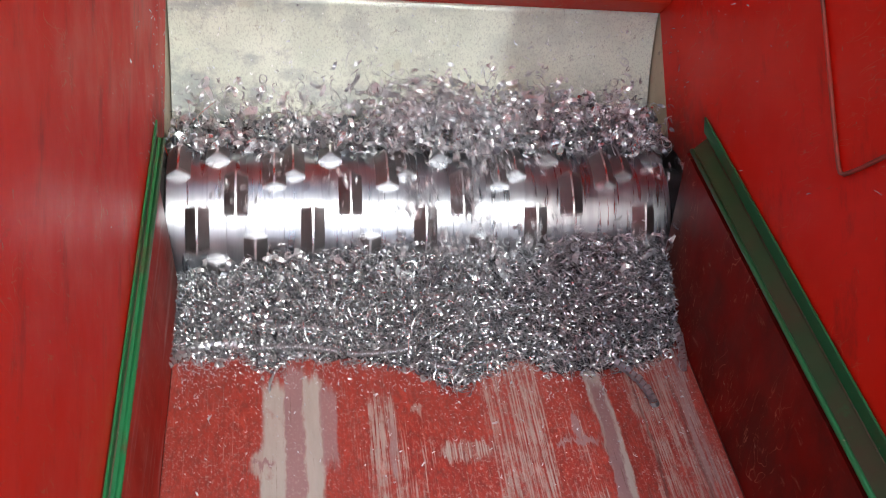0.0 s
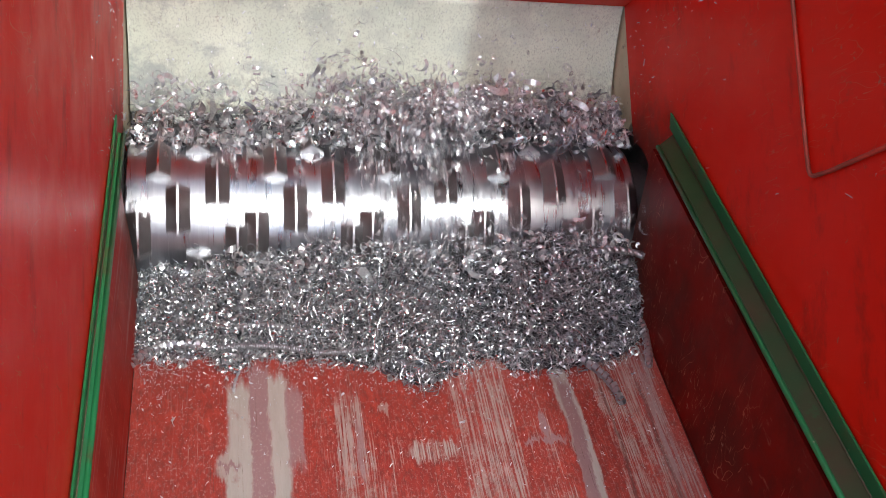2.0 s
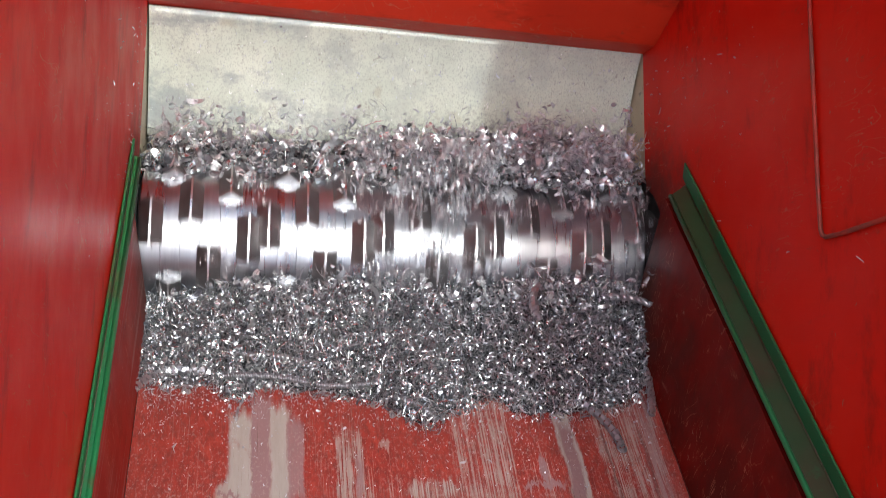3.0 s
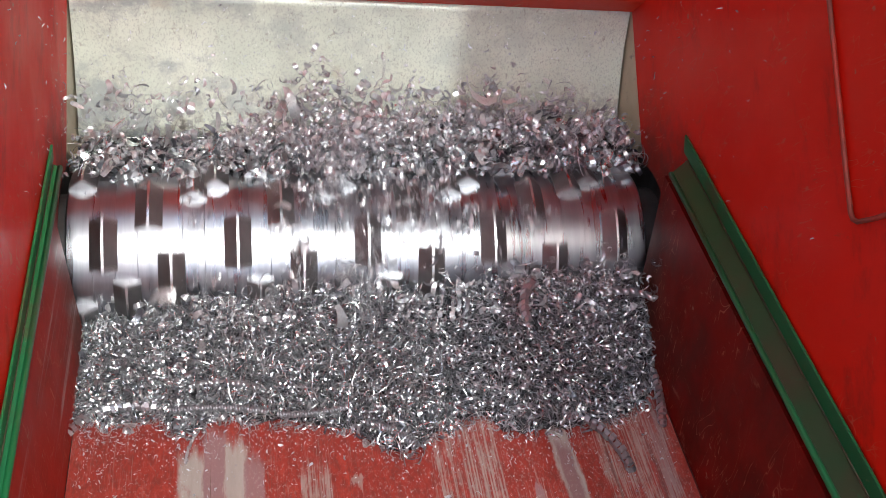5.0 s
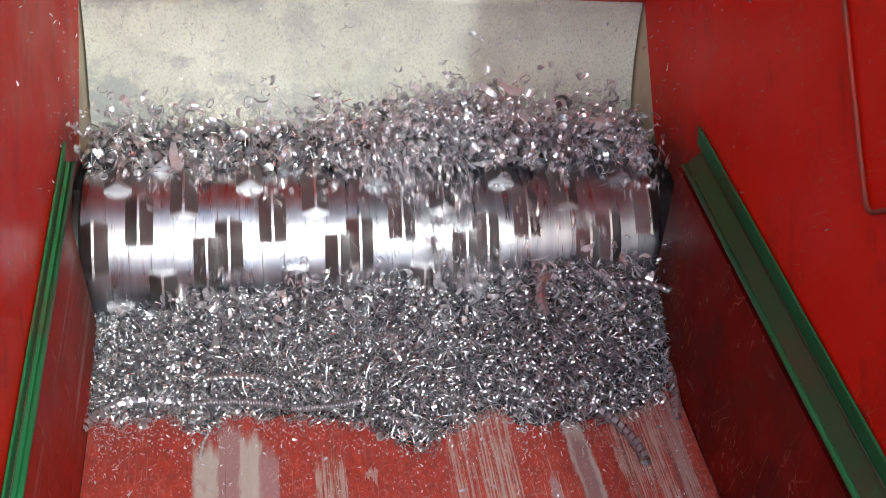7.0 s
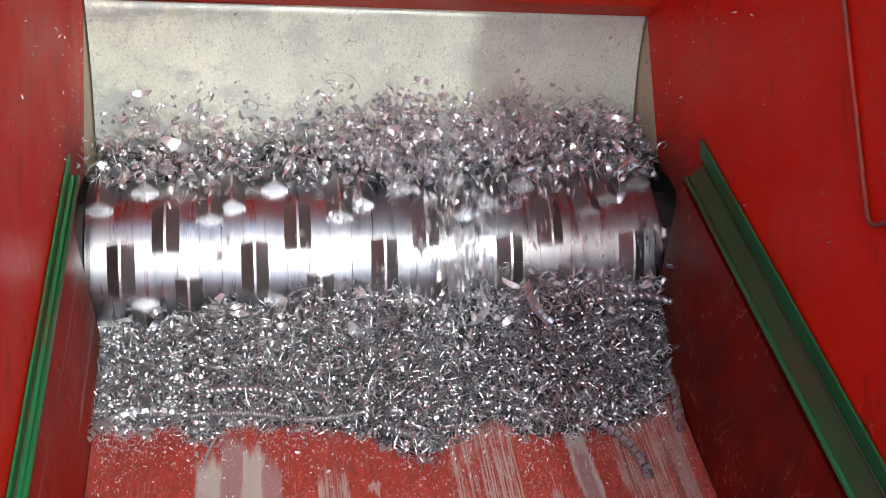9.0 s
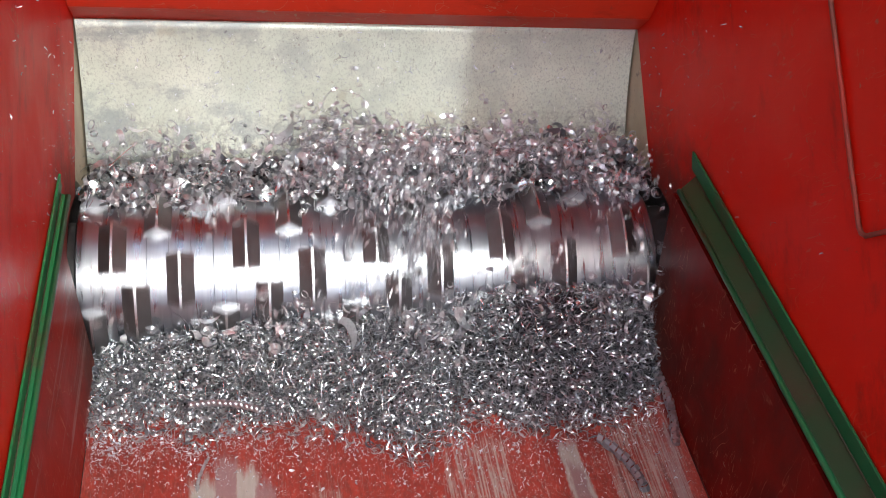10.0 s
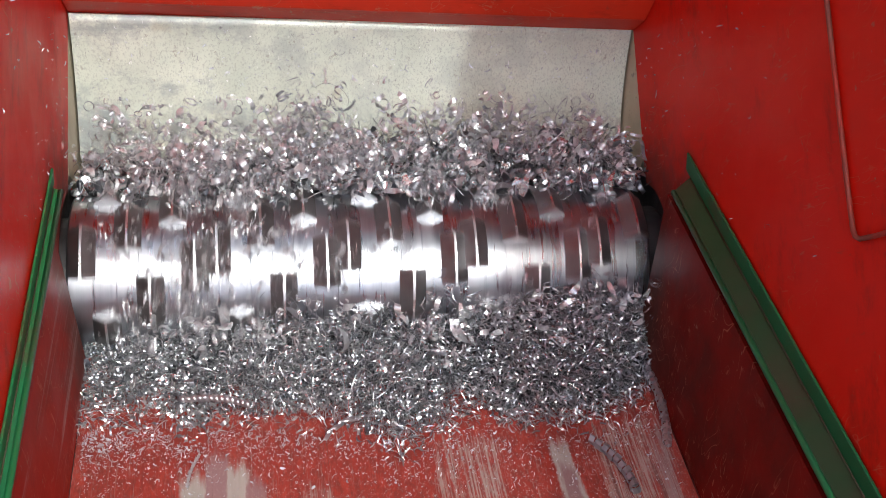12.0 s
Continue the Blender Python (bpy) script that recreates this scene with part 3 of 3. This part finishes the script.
def front_heap():
    rng = random.Random(11)
    places = []
    while len(places) < 17500:
        x = rng.uniform(0.012, 1.030)
        e = pile_edge(x)
        y = rng.uniform(e - 0.022, -0.05)
        h = pile_height(x, y)
        if y < e + 0.012 and rng.random() < 0.6:
            continue
        if x > 0.62 and rng.random() < 0.45:
            continue
        low = 0.010 if x > 0.62 else 0.0
        z = max(0.004, h - low + rng.uniform(-0.018, 0.005) + 0.016 * max(0, noise.noise((x * 25, y * 25, 9))))
        places.append(((x, y, z), rng.uniform(0.008, 0.021) * (1.0 if rng.random() < 0.93 else 1.7)))
    heap = new("metal_shavings_heap", shavings("metal_shavings_heap", places, rng, mix=heap_mix))
    heap.matrix_world = TILT
    rings = []
    while len(rings) < 3000:
        x = rng.uniform(0.02, 1.02) if rng.random() < 0.35 else min(max(rng.gauss(0.82, 0.15), 0.03), 1.02)
        y = rng.uniform(pile_edge(x), -0.06)
        rings.append(((x, y, max(0.005, pile_height(x, y) + rng.uniform(-0.008, 0.008))), 0.013))
    loops = new("ring_shavings", shavings("ring_shavings", rings, rng, RINGS, mix=("ring",)))
    loops.parent = heap
    tagged(loops, "thin bright ring-shaped curls lying on top", kind="stuff")

    def at(u, v):
        x = 0.006 + 1.028 * u
        e = pile_edge(x) - 0.004
        return x, e + (-0.045 - e) * v

    # dark sheet just below the shavings gives the gaps their shade
    part("gap_shade_core", heap_core("core", 120, 40, at, lambda x, y: (x, y, max(0.001, pile_height(x, y) - 0.013))), CORE, heap, "dark core sheet standing in for shade between the shavings")
    return tagged(heap, "heap of silvery curled metal shavings against the rotor", "metal shavings", kind="stuff")


FRONT_HEAP = front_heap()


def rear_level(x, y):
    rise = 0.018 * noise.noise((x * 9, y * 9, 3.0)) + 0.012 * noise.noise((x * 24, y * 24, 8.0))
    return -0.028 + 0.025 * bell(x, 0.6, 0.12) + 0.02 * bell(x, 0.95, 0.08) + 2.0 * max(0.0, 0.255 - y) + rise


def rear_heap():
    rng = random.Random(12)
    places = []
    while len(places) < 2100:
        x, y = rng.uniform(0.012, 1.028), rng.triangular(0.195, 0.345, 0.245)
        if x < 0.45 and (y > 0.297 or rng.random() < 0.35):
            continue
        places.append(((x, y, rear_level(x, y) + rng.uniform(-0.015, 0.03) * (1.5 - 4 * abs(y - 0.28))), rng.uniform(0.015, 0.042)))
    heap = new("metal_shavings_heap", shavings("rear_shavings", places, rng, mix=("curl", "curl", "flake", "flake", "wire")))

    def at(u, v):
        return 0.006 + 1.028 * u, 0.225 + 0.065 * v

    part("gap_shade_core", heap_core("core", 100, 12, at, lambda x, y: (x, y, rear_level(x, y) - 0.045)), CORE, heap, "dark core sheet standing in for shade between the shavings")
    return tagged(heap, "ridge of metal shavings caught between rotor and guide plate", "metal shavings", kind="stuff")


rear_heap()


def litter():
    """Crumbs on the sloping floor and on the guide plate."""
    rng = random.Random(13)
    places = []
    while len(places) < 3600:
        x = rng.uniform(0.045, 0.975) if rng.random() < 0.6 else 0.045 + min(0.9, rng.expovariate(1 / 0.16))
        e = pile_edge(x)
        y = e + 0.02 - rng.expovariate(1 / 0.045)
        if y > -0.95:
            places.append(((x, y, 0.002), rng.uniform(0.0014, 0.0040) if rng.random() < 0.95 else rng.uniform(0.005, 0.011)))
    for _ in range(260):
        places.append(((rng.uniform(0.045, 0.975), rng.uniform(-0.9, -0.4), 0.002), rng.uniform(0.002, 0.006)))
    ob = new("metal_crumbs", shavings("metal_crumbs", places, rng, CRUMB, mix=("flake", "flake", "curl", "wire")))
    ob.matrix_world = TILT
    tagged(ob, "fine bright metal crumbs scattered on the red floor", "metal crumbs", kind="stuff")
    places = []
    up = Vector((0, 0.21, 0.135))
    for _ in range(620):
        v = rng.random() ** 1.3
        p = Vector((rng.uniform(0.02, 1.02), 0.318, -0.105)) + up * v + Vector((0, 0.5407, -0.8412)) * (0.016 * 4 * v * (1 - v) - 0.0025)
        places.append((tuple(p), rng.uniform(0.002, 0.0055) if rng.random() < 0.88 else rng.uniform(0.006, 0.012)))
    ob = new("metal_crumbs", shavings("plate_crumbs", places, rng, CRUMB, mix=("flake", "flake", "wire")))
    tagged(ob, "bright metal crumbs stuck to the guide plate", "metal crumbs", kind="stuff")
    for x, label in ((0.002, "tiny metal crumbs clinging to the red wall"), (WIDE - 0.002, "tiny metal crumbs clinging to the scratched red wall")):
        places = [((x, rng.triangular(-0.25, 0.5, 0.40), 0.05 + min(0.9, rng.expovariate(1 / 0.25))), rng.uniform(0.0015, 0.004) if rng.random() < 0.9 else rng.uniform(0.005, 0.010)) for _ in range(110)]
        places = [(p, q) for p, q in places if p[2] > 0.2 or p[1] > 0.28]
        tagged(new("metal_crumbs", shavings("wall_crumbs", places, rng, CRUMB, mix=("flake", "wire"))), label, "metal crumbs", kind="stuff")


litter()


# ---- long curls ----
def coil_mesh(name, points, radius, width, turns, material):
    """A ribbon wound in a screw along points."""
    pts = [Vector(p) for p in points]
    n = int(turns * 7)
    verts, faces = [], []
    seg = len(pts) - 1
    for i in range(n + 1):
        f = i / n * seg
        k = min(int(f), seg - 1)
        p = pts[k].lerp(pts[k + 1], f - k)
        d = (pts[k + 1] - pts[k]).normalized()
        u = d.orthogonal().normalized()
        v = d.cross(u)
        a = 2 * math.pi * turns * i / n
        out = math.cos(a) * u + math.sin(a) * v
        p = p + u * 0.0012 * math.sin(2.3 * i) + v * 0.0009 * math.sin(1.1 * i + 2)
        for s in (-0.5, 0.5):
            for r in (radius, radius - 0.0007):
                verts.append(p + out * r + d * width * s)
    for i in range(n):
        a, b = 4 * i, 4 * i + 4
        faces += [(a, a + 2, b + 2, b), (a + 1, b + 1, b + 3, a + 3), (a, b, b + 1, a + 1), (a + 2, a + 3, b + 3, b + 2)]
    me = bpy.data.meshes.new(name)
    me.from_pydata([tuple(v) for v in verts], [], faces)
    me.polygons.foreach_set("use_smooth", [radius < 0.0065] * len(me.polygons))
    me.materials.append(material)
    return me


def arc_points(length, bend, n=9):
    """A gently bent line of that length about the origin, in the xy plane."""
    out = []
    for i in range(n):
        s = i / (n - 1) - 0.5
        out.append((length * s, bend * (1 - 4 * s * s), 0.0))
    return out


def coil(label, length, bend, radius, width, turns, m, material=None):
    ob = new("swarf_coil", coil_mesh("swarf_coil", arc_points(length, bend), radius, width, turns, material or COIL))
    ob.matrix_world = m
    return tagged(ob, label, "metal coil", "long swarf coils")


LONG = "long tightly wound grey swarf coil lying on the heap"
LYING = [coil(LONG, 0.15, 0.008, 0.0055, 0.004, 34, TILT @ pose(0.255, -0.296, 0.020, 0, 0, -4), GREY_COIL),
         coil(LONG, 0.12, -0.006, 0.0050, 0.004, 28, TILT @ pose(0.405, -0.300, 0.018, 0, 0, 6), GREY_COIL),
         coil(LONG, 0.09, 0.010, 0.0060, 0.004, 20, TILT @ pose(0.52, -0.355, 0.012, 0, 0, -38), GREY_COIL)]
LOOSE = "loosely wound bright ribbon coil hanging off the heap"
coil(LOOSE, 0.12, 0.012, 0.0080, 0.010, 9, TILT @ pose(0.862, -0.392, 0.010, 0, 0, -68), GREY_COIL)
coil(LOOSE, 0.20, -0.012, 0.0078, 0.008, 15, TILT @ pose(0.967, -0.262, 0.012, 0, 0, 86))
LYING.append(coil(LOOSE, 0.17, 0.040, 0.0072, 0.0065, 15, TILT @ pose(0.085, -0.322, 0.016, 0, 0, 32)))
coil("thin beaded wire-like swarf on the red floor", 0.07, 0.004, 0.0022, 0.002, 24, TILT @ pose(0.215, -0.352, 0.004, 0, 0, 75))
TWIST = coil("bright twisted metal strip thrown about by the rotor", 0.095, 0.012, 0.0060, 0.011, 7, TILT @ pose(0.58, -0.33, 0.03))
STUCK = coil("reddish bright ribbon coil standing in the heap", 0.085, 0.010, 0.0080, 0.009, 8, TILT @ pose(0.755, -0.185, 0.13))
LATE = coil("bright coil surfacing from the heap of shavings", 0.11, 0.010, 0.0055, 0.009, 13, TILT @ pose(0.27, -0.245, 0.0))
SKID = coil("bright crumpled strip skidding over the red floor", 0.075, 0.010, 0.0040, 0.016, 3, TILT @ pose(0.46, -0.20, 0.0))


def matted_clump():
    """A springy mat of rings and wires that the rotor heaves up out of the heap."""
    rng = random.Random(17)
    places = []
    while len(places) < 900:
        d = Vector((rng.gauss(0, 1), rng.gauss(0, 1), rng.gauss(0, 1))).normalized() * rng.uniform(0.75, 1.05)
        if d.z > -0.3:
            lump = 1 + 0.25 * noise.noise((d.x * 2.5, d.y * 2.5, d.z * 2.5))
            places.append(((0.130 * d.x * lump, 0.070 * d.y * lump, 0.042 * d.z * lump), rng.uniform(0.009, 0.022)))
    ob = new("matted_shavings", shavings("matted_shavings", places, rng, mix=("ring", "ring", "wire", "curl")))
    bm = bmesh.new()
    bmesh.ops.create_icosphere(bm, subdivisions=3, radius=1.0)
    for v in bm.verts:
        k = 0.74 * (1 + 0.25 * noise.noise(v.co * 2.5))
        v.co = Vector((0.130 * v.co.x, 0.070 * v.co.y, 0.042 * v.co.z)) * k
    part("gap_shade_core", bm, CORE, ob, "dark core lump standing in for shade inside the mat")
    ob.matrix_world = TILT @ pose(0.80, -0.12, 0.02)
    return tagged(ob, "matted mass of thin curled metal shavings heaved up", "metal shavings", kind="stuff")


MAT_CLUMP = matted_clump()


# ---- tumbling clusters ----
def cluster_meshes():
    rng = random.Random(21)
    made = []
    for i in range(14):
        spread = 0.016 if i < 9 else 0.026
        places = [((rng.gauss(0, spread), rng.gauss(0, spread), rng.gauss(0, spread)), rng.uniform(0.011, 0.026)) for _ in range(11 if i < 9 else 17)]
        made.append(shavings("shavings_cluster", places, rng, FLYING, mix=("curl", "curl", "ring", "flake", "wire")))
    return made


CLUSTERS = cluster_meshes()


def stream_meshes():
    """Finer, denser clumps that pour over the rotor."""
    rng = random.Random(23)
    return [shavings("shavings_stream", [((rng.gauss(0, 0.016), rng.gauss(0, 0.020), rng.gauss(0, 0.016)), rng.uniform(0.006, 0.017)) for _ in range(24)], rng, FLYING, mix=("wire", "flake", "flake", "curl")) for _ in range(10)]


STREAMS = stream_meshes()


def cluster(mesh):
    return tagged(new("shavings_cluster", mesh), "loose clump of bright metal shavings tumbling round the rotor", "metal shavings", "tumbling clumps of shavings", "stuff")


def single_meshes():
    rng = random.Random(22)
    return [shavings("metal_shaving", [((0, 0, 0), rng.uniform(0.016, 0.038))], rng, FLYING, mix=("flake", "curl", "curl")) for _ in range(16)]


SINGLES = single_meshes()


def single(mesh):
    return tagged(new("metal_shaving", mesh), "single bright bent metal shaving thrown up by the rotor", "metal shaving", "flying metal shavings")


STEP = 0.1
TIMES = [round(i * STEP, 2) for i in range(121)]


def spin(rng):
    axis = Vector((rng.gauss(0, 1), rng.gauss(0, 1), rng.gauss(0, 1))).normalized()
    start = rng.uniform(0, 360)
    rate = rng.uniform(200, 550)
    return lambda t: Matrix.Rotation(radians(start + rate * t), 4, axis)


def along(t, rows):
    return float(np.interp(t, [r[0] for r in rows], [r[1] for r in rows]))


# where along the rotor the stream pours and where the shavings are thrown highest
STREAM = ((0, 0.58), (0.5, 0.72), (1.5, 0.58), (3, 0.60), (5, 0.47), (6, 0.48), (7, 0.58), (9, 0.62), (10, 0.58), (10.5, 0.37), (11.5, 0.30), (12, 0.24))
THROW = ((0, 0.55), (0.5, 0.30), (1.5, 0.50), (2.5, 0.55), (3, 0.85), (5, 0.50), (6, 0.82), (7, 0.70), (9, 0.58), (9.5, 0.60), (10, 0.50), (10.5, 0.36), (11.5, 0.52), (12, 0.45))


def round_the_rotor(rng):
    """Thrown up behind the rotor, carried over its top, down its front and back beneath it."""
    poured = rng.random() < 0.6
    x = rng.gauss(0.0, 0.075) if poured else rng.uniform(0.05, 0.99)
    period, offset, hop, lift, sway = rng.uniform(0.95, 1.5), rng.random(), rng.uniform(0.02, 0.13), rng.uniform(0.020, 0.055), rng.uniform(-0.03, 0.03)
    turn = spin(rng)

    def at(t):
        s = (t / period + offset) % 1.0
        side = min(max(x + (along(t, STREAM) if poured else 0.0) + sway * math.sin(1.3 * t + 9 * offset), 0.03), 0.995)
        if s < 0.42:
            u = s / 0.42
            y, z = 0.25 + 0.06 * math.sin(math.pi * u) - 0.096 * u, 0.035 + hop * 4 * u * (1 - u) + 0.105 * u
        else:
            if s < 0.72:
                a, r = 66 + 126 * (s - 0.42) / 0.30, RADIUS + lift
            else:
                a, r = 192 + 182 * (s - 0.72) / 0.28, RADIUS + 0.024
            y, z = AXIS_Y + r * math.cos(radians(a)), AXIS_Z + r * math.sin(radians(a))
        return Matrix.Translation((side, y, z)) @ turn(t)
    return at


def hop_behind(rng):
    x, y, base = rng.uniform(0.04, 1.0) if rng.random() < 0.6 else min(max(rng.gauss(0.62, 0.12), 0.05), 1.0), rng.uniform(0.20, 0.35), rng.uniform(-0.01, 0.03)
    base += 0.9 * max(0.0, 0.255 - y)
    period, offset, hop = rng.uniform(0.35, 0.8), rng.random(), rng.uniform(0.03, 0.07) if rng.random() < 0.8 else rng.uniform(0.07, 0.14)
    turn, amp = spin(rng), rng.uniform(0.0, 0.03)

    def at(t):
        s = (t / period + offset) % 1.0
        return Matrix.Translation((x + amp * math.sin(2.1 * t + offset), y + 0.02 * math.sin(1.7 * t), base + hop * (0.7 + 1.3 * bell(x, along(t, THROW), 0.15)) * 4 * s * (1 - s))) @ turn(t)
    return at


def throw_high(rng):
    """Flung up against the guide plate where the rotor bites hardest."""
    dx, y, base = rng.gauss(0.0, 0.085), rng.uniform(0.215, 0.33), rng.uniform(0.0, 0.05)
    period, offset, hop = rng.uniform(0.4, 0.75), rng.random(), rng.uniform(0.05, 0.15)
    turn = spin(rng)

    def at(t):
        s = (t / period + offset) % 1.0
        x = min(max(along(t, THROW) + dx + 0.02 * math.sin(2 * t + 6 * offset), 0.04), 1.0)
        return Matrix.Translation((x, y + 0.03 * s, base + hop * math.exp(-(dx / 0.14) ** 2) * 4 * s * (1 - s))) @ turn(t)
    return at


def stir_in_front(rng):
    x, y = rng.uniform(0.06, 0.98), rng.uniform(-0.15, -0.07)
    z = pile_height(x, y) + 0.004
    period, offset, hop = rng.uniform(0.4, 0.9), rng.random(), rng.uniform(0.01, 0.035)
    turn = spin(rng)

    def at(t):
        s = (t / period + offset) % 1.0
        return TILT @ Matrix.Translation((x, y + 0.012 * math.sin(1.9 * t + 7 * offset), z + hop * 4 * s * (1 - s))) @ turn(t)
    return at


# ---- movement ----
SPEED = 332.8        # degrees a second


def motions():
    walk(ROTOR_THING, [(t, pose(0, AXIS_Y, AXIS_Z, SPEED * (t - 10.0))) for t in TIMES])
    rng = random.Random(31)
    for makes, count in ((round_the_rotor, 190), (hop_behind, 95), (throw_high, 46), (stir_in_front, 34)):
        for _ in range(count):
            at = makes(rng)
            walk(cluster(rng.choice(STREAMS if makes is round_the_rotor else CLUSTERS)), [(t, at(t)) for t in TIMES])
    for makes, count in ((round_the_rotor, 110), (hop_behind, 80), (throw_high, 34), (stir_in_front, 30)):
        for _ in range(count):
            at = makes(rng)
            walk(single(rng.choice(SINGLES)), [(t, at(t)) for t in TIMES])
    # the heap creeps down towards the rotor late in the clip
    walk(FRONT_HEAP, [(t, TILT @ Matrix.Translation((0, dy, dz))) for t, dy, dz in ((0, 0, 0), (3.2, -0.002, 0), (5.0, 0, 0), (8.8, 0.004, 0), (9.4, 0.016, -0.001), (10.0, 0.036, -0.005), (10.6, 0.042, -0.006), (12, 0.047, -0.008))])
    hold = [(0.0, 0.585, -0.335, 0.035, 33), (0.2, 0.600, -0.325, 0.045, 40), (0.4, 0.66, -0.31, 0.15, 70), (0.6, 0.985, -0.40, 0.20, 70), (0.8, 1.0, -0.10, 0.30, 60), (1.0, 0.99, 0.10, 0.25, 80), (1.2, 1.0, -0.02, 0.21, 20), (1.5, 0.940, -0.15, 0.112, -8), (5.0, 0.940, -0.155, 0.112, -10), (9.0, 0.940, -0.15, 0.110, -8), (9.6, 0.95, -0.10, 0.06, 20), (12, 0.957, -0.09, 0.05, 20)]
    walk(TWIST, [(t, TILT @ pose(x, y, z, 0, 0, a)) for t, x, y, z, a in hold])
    stick = [(0.0, 0.755, -0.16, 0.05, 60), (2.0, 0.755, -0.16, 0.06, 75), (3.2, 0.76, -0.175, 0.125, 85), (5.0, 0.76, -0.185, 0.135, 76), (7.2, 0.765, -0.185, 0.135, 80), (8.8, 0.75, -0.175, 0.135, 112), (9.2, 0.75, -0.17, 0.13, 100), (9.6, 0.76, -0.15, 0.05, 90), (12, 0.76, -0.12, 0.0, 90)]
    walk(STUCK, [(t, TILT @ pose(x, y, z, 0, -15, a)) for t, x, y, z, a in stick])
    rise = [(0.0, 0.27, -0.245, 0.02, -8), (9.0, 0.27, -0.25, 0.03, -8), (9.4, 0.26, -0.262, 0.052, -14), (10.0, 0.25, -0.262, 0.052, -10), (10.6, 0.24, -0.258, 0.045, 3), (12, 0.25, -0.25, 0.045, -10)]
    # the coils at the foot of the heap are drawn into it
    for ob in LYING:
        base = TILT.inverted() @ ob.matrix_basis
        walk(ob, [(t, TILT @ Matrix.Translation((0, dy, dz)) @ base) for t, dy, dz in ((0, 0, 0), (8.8, 0.004, 0), (9.3, 0.02, -0.004), (9.9, 0.07, -0.012), (10.4, 0.10, -0.03), (12, 0.11, -0.03))])
    heave = [(0.0, 0.84, -0.125, 0.045, 0), (3.2, 0.84, -0.125, 0.050, 3), (7.2, 0.85, -0.12, 0.050, 0), (8.8, 0.83, -0.125, 0.055, -3), (9.3, 0.80, -0.115, 0.085, 4), (9.7, 0.78, -0.12, 0.075, -6), (10.1, 0.80, -0.105, 0.085, 2), (10.5, 0.80, -0.085, 0.100, 6), (10.9, 0.81, -0.09, 0.095, 0), (11.3, 0.83, -0.11, 0.070, -4), (11.7, 0.85, -0.13, 0.035, 0), (12, 0.85, -0.13, 0.030, 2)]
    walk(MAT_CLUMP, [(t, TILT @ pose(x, y, z, a, 0, a)) for t, x, y, z, a in heave])
    walk(LATE, [(t, TILT @ pose(x, y, z, 0, 0, a)) for t, x, y, z, a in rise])
    skid = [(0.0, 0.46, -0.20, 0.02, 20), (11.2, 0.46, -0.20, 0.03, 20), (11.5, 0.46, -0.24, 0.10, 60), (11.8, 0.45, -0.275, 0.03, 45), (12, 0.445, -0.29, 0.014, 38)]
    walk(SKID, [(t, TILT @ pose(x, y, z, 0, 0, a)) for t, x, y, z, a in skid])


motions()
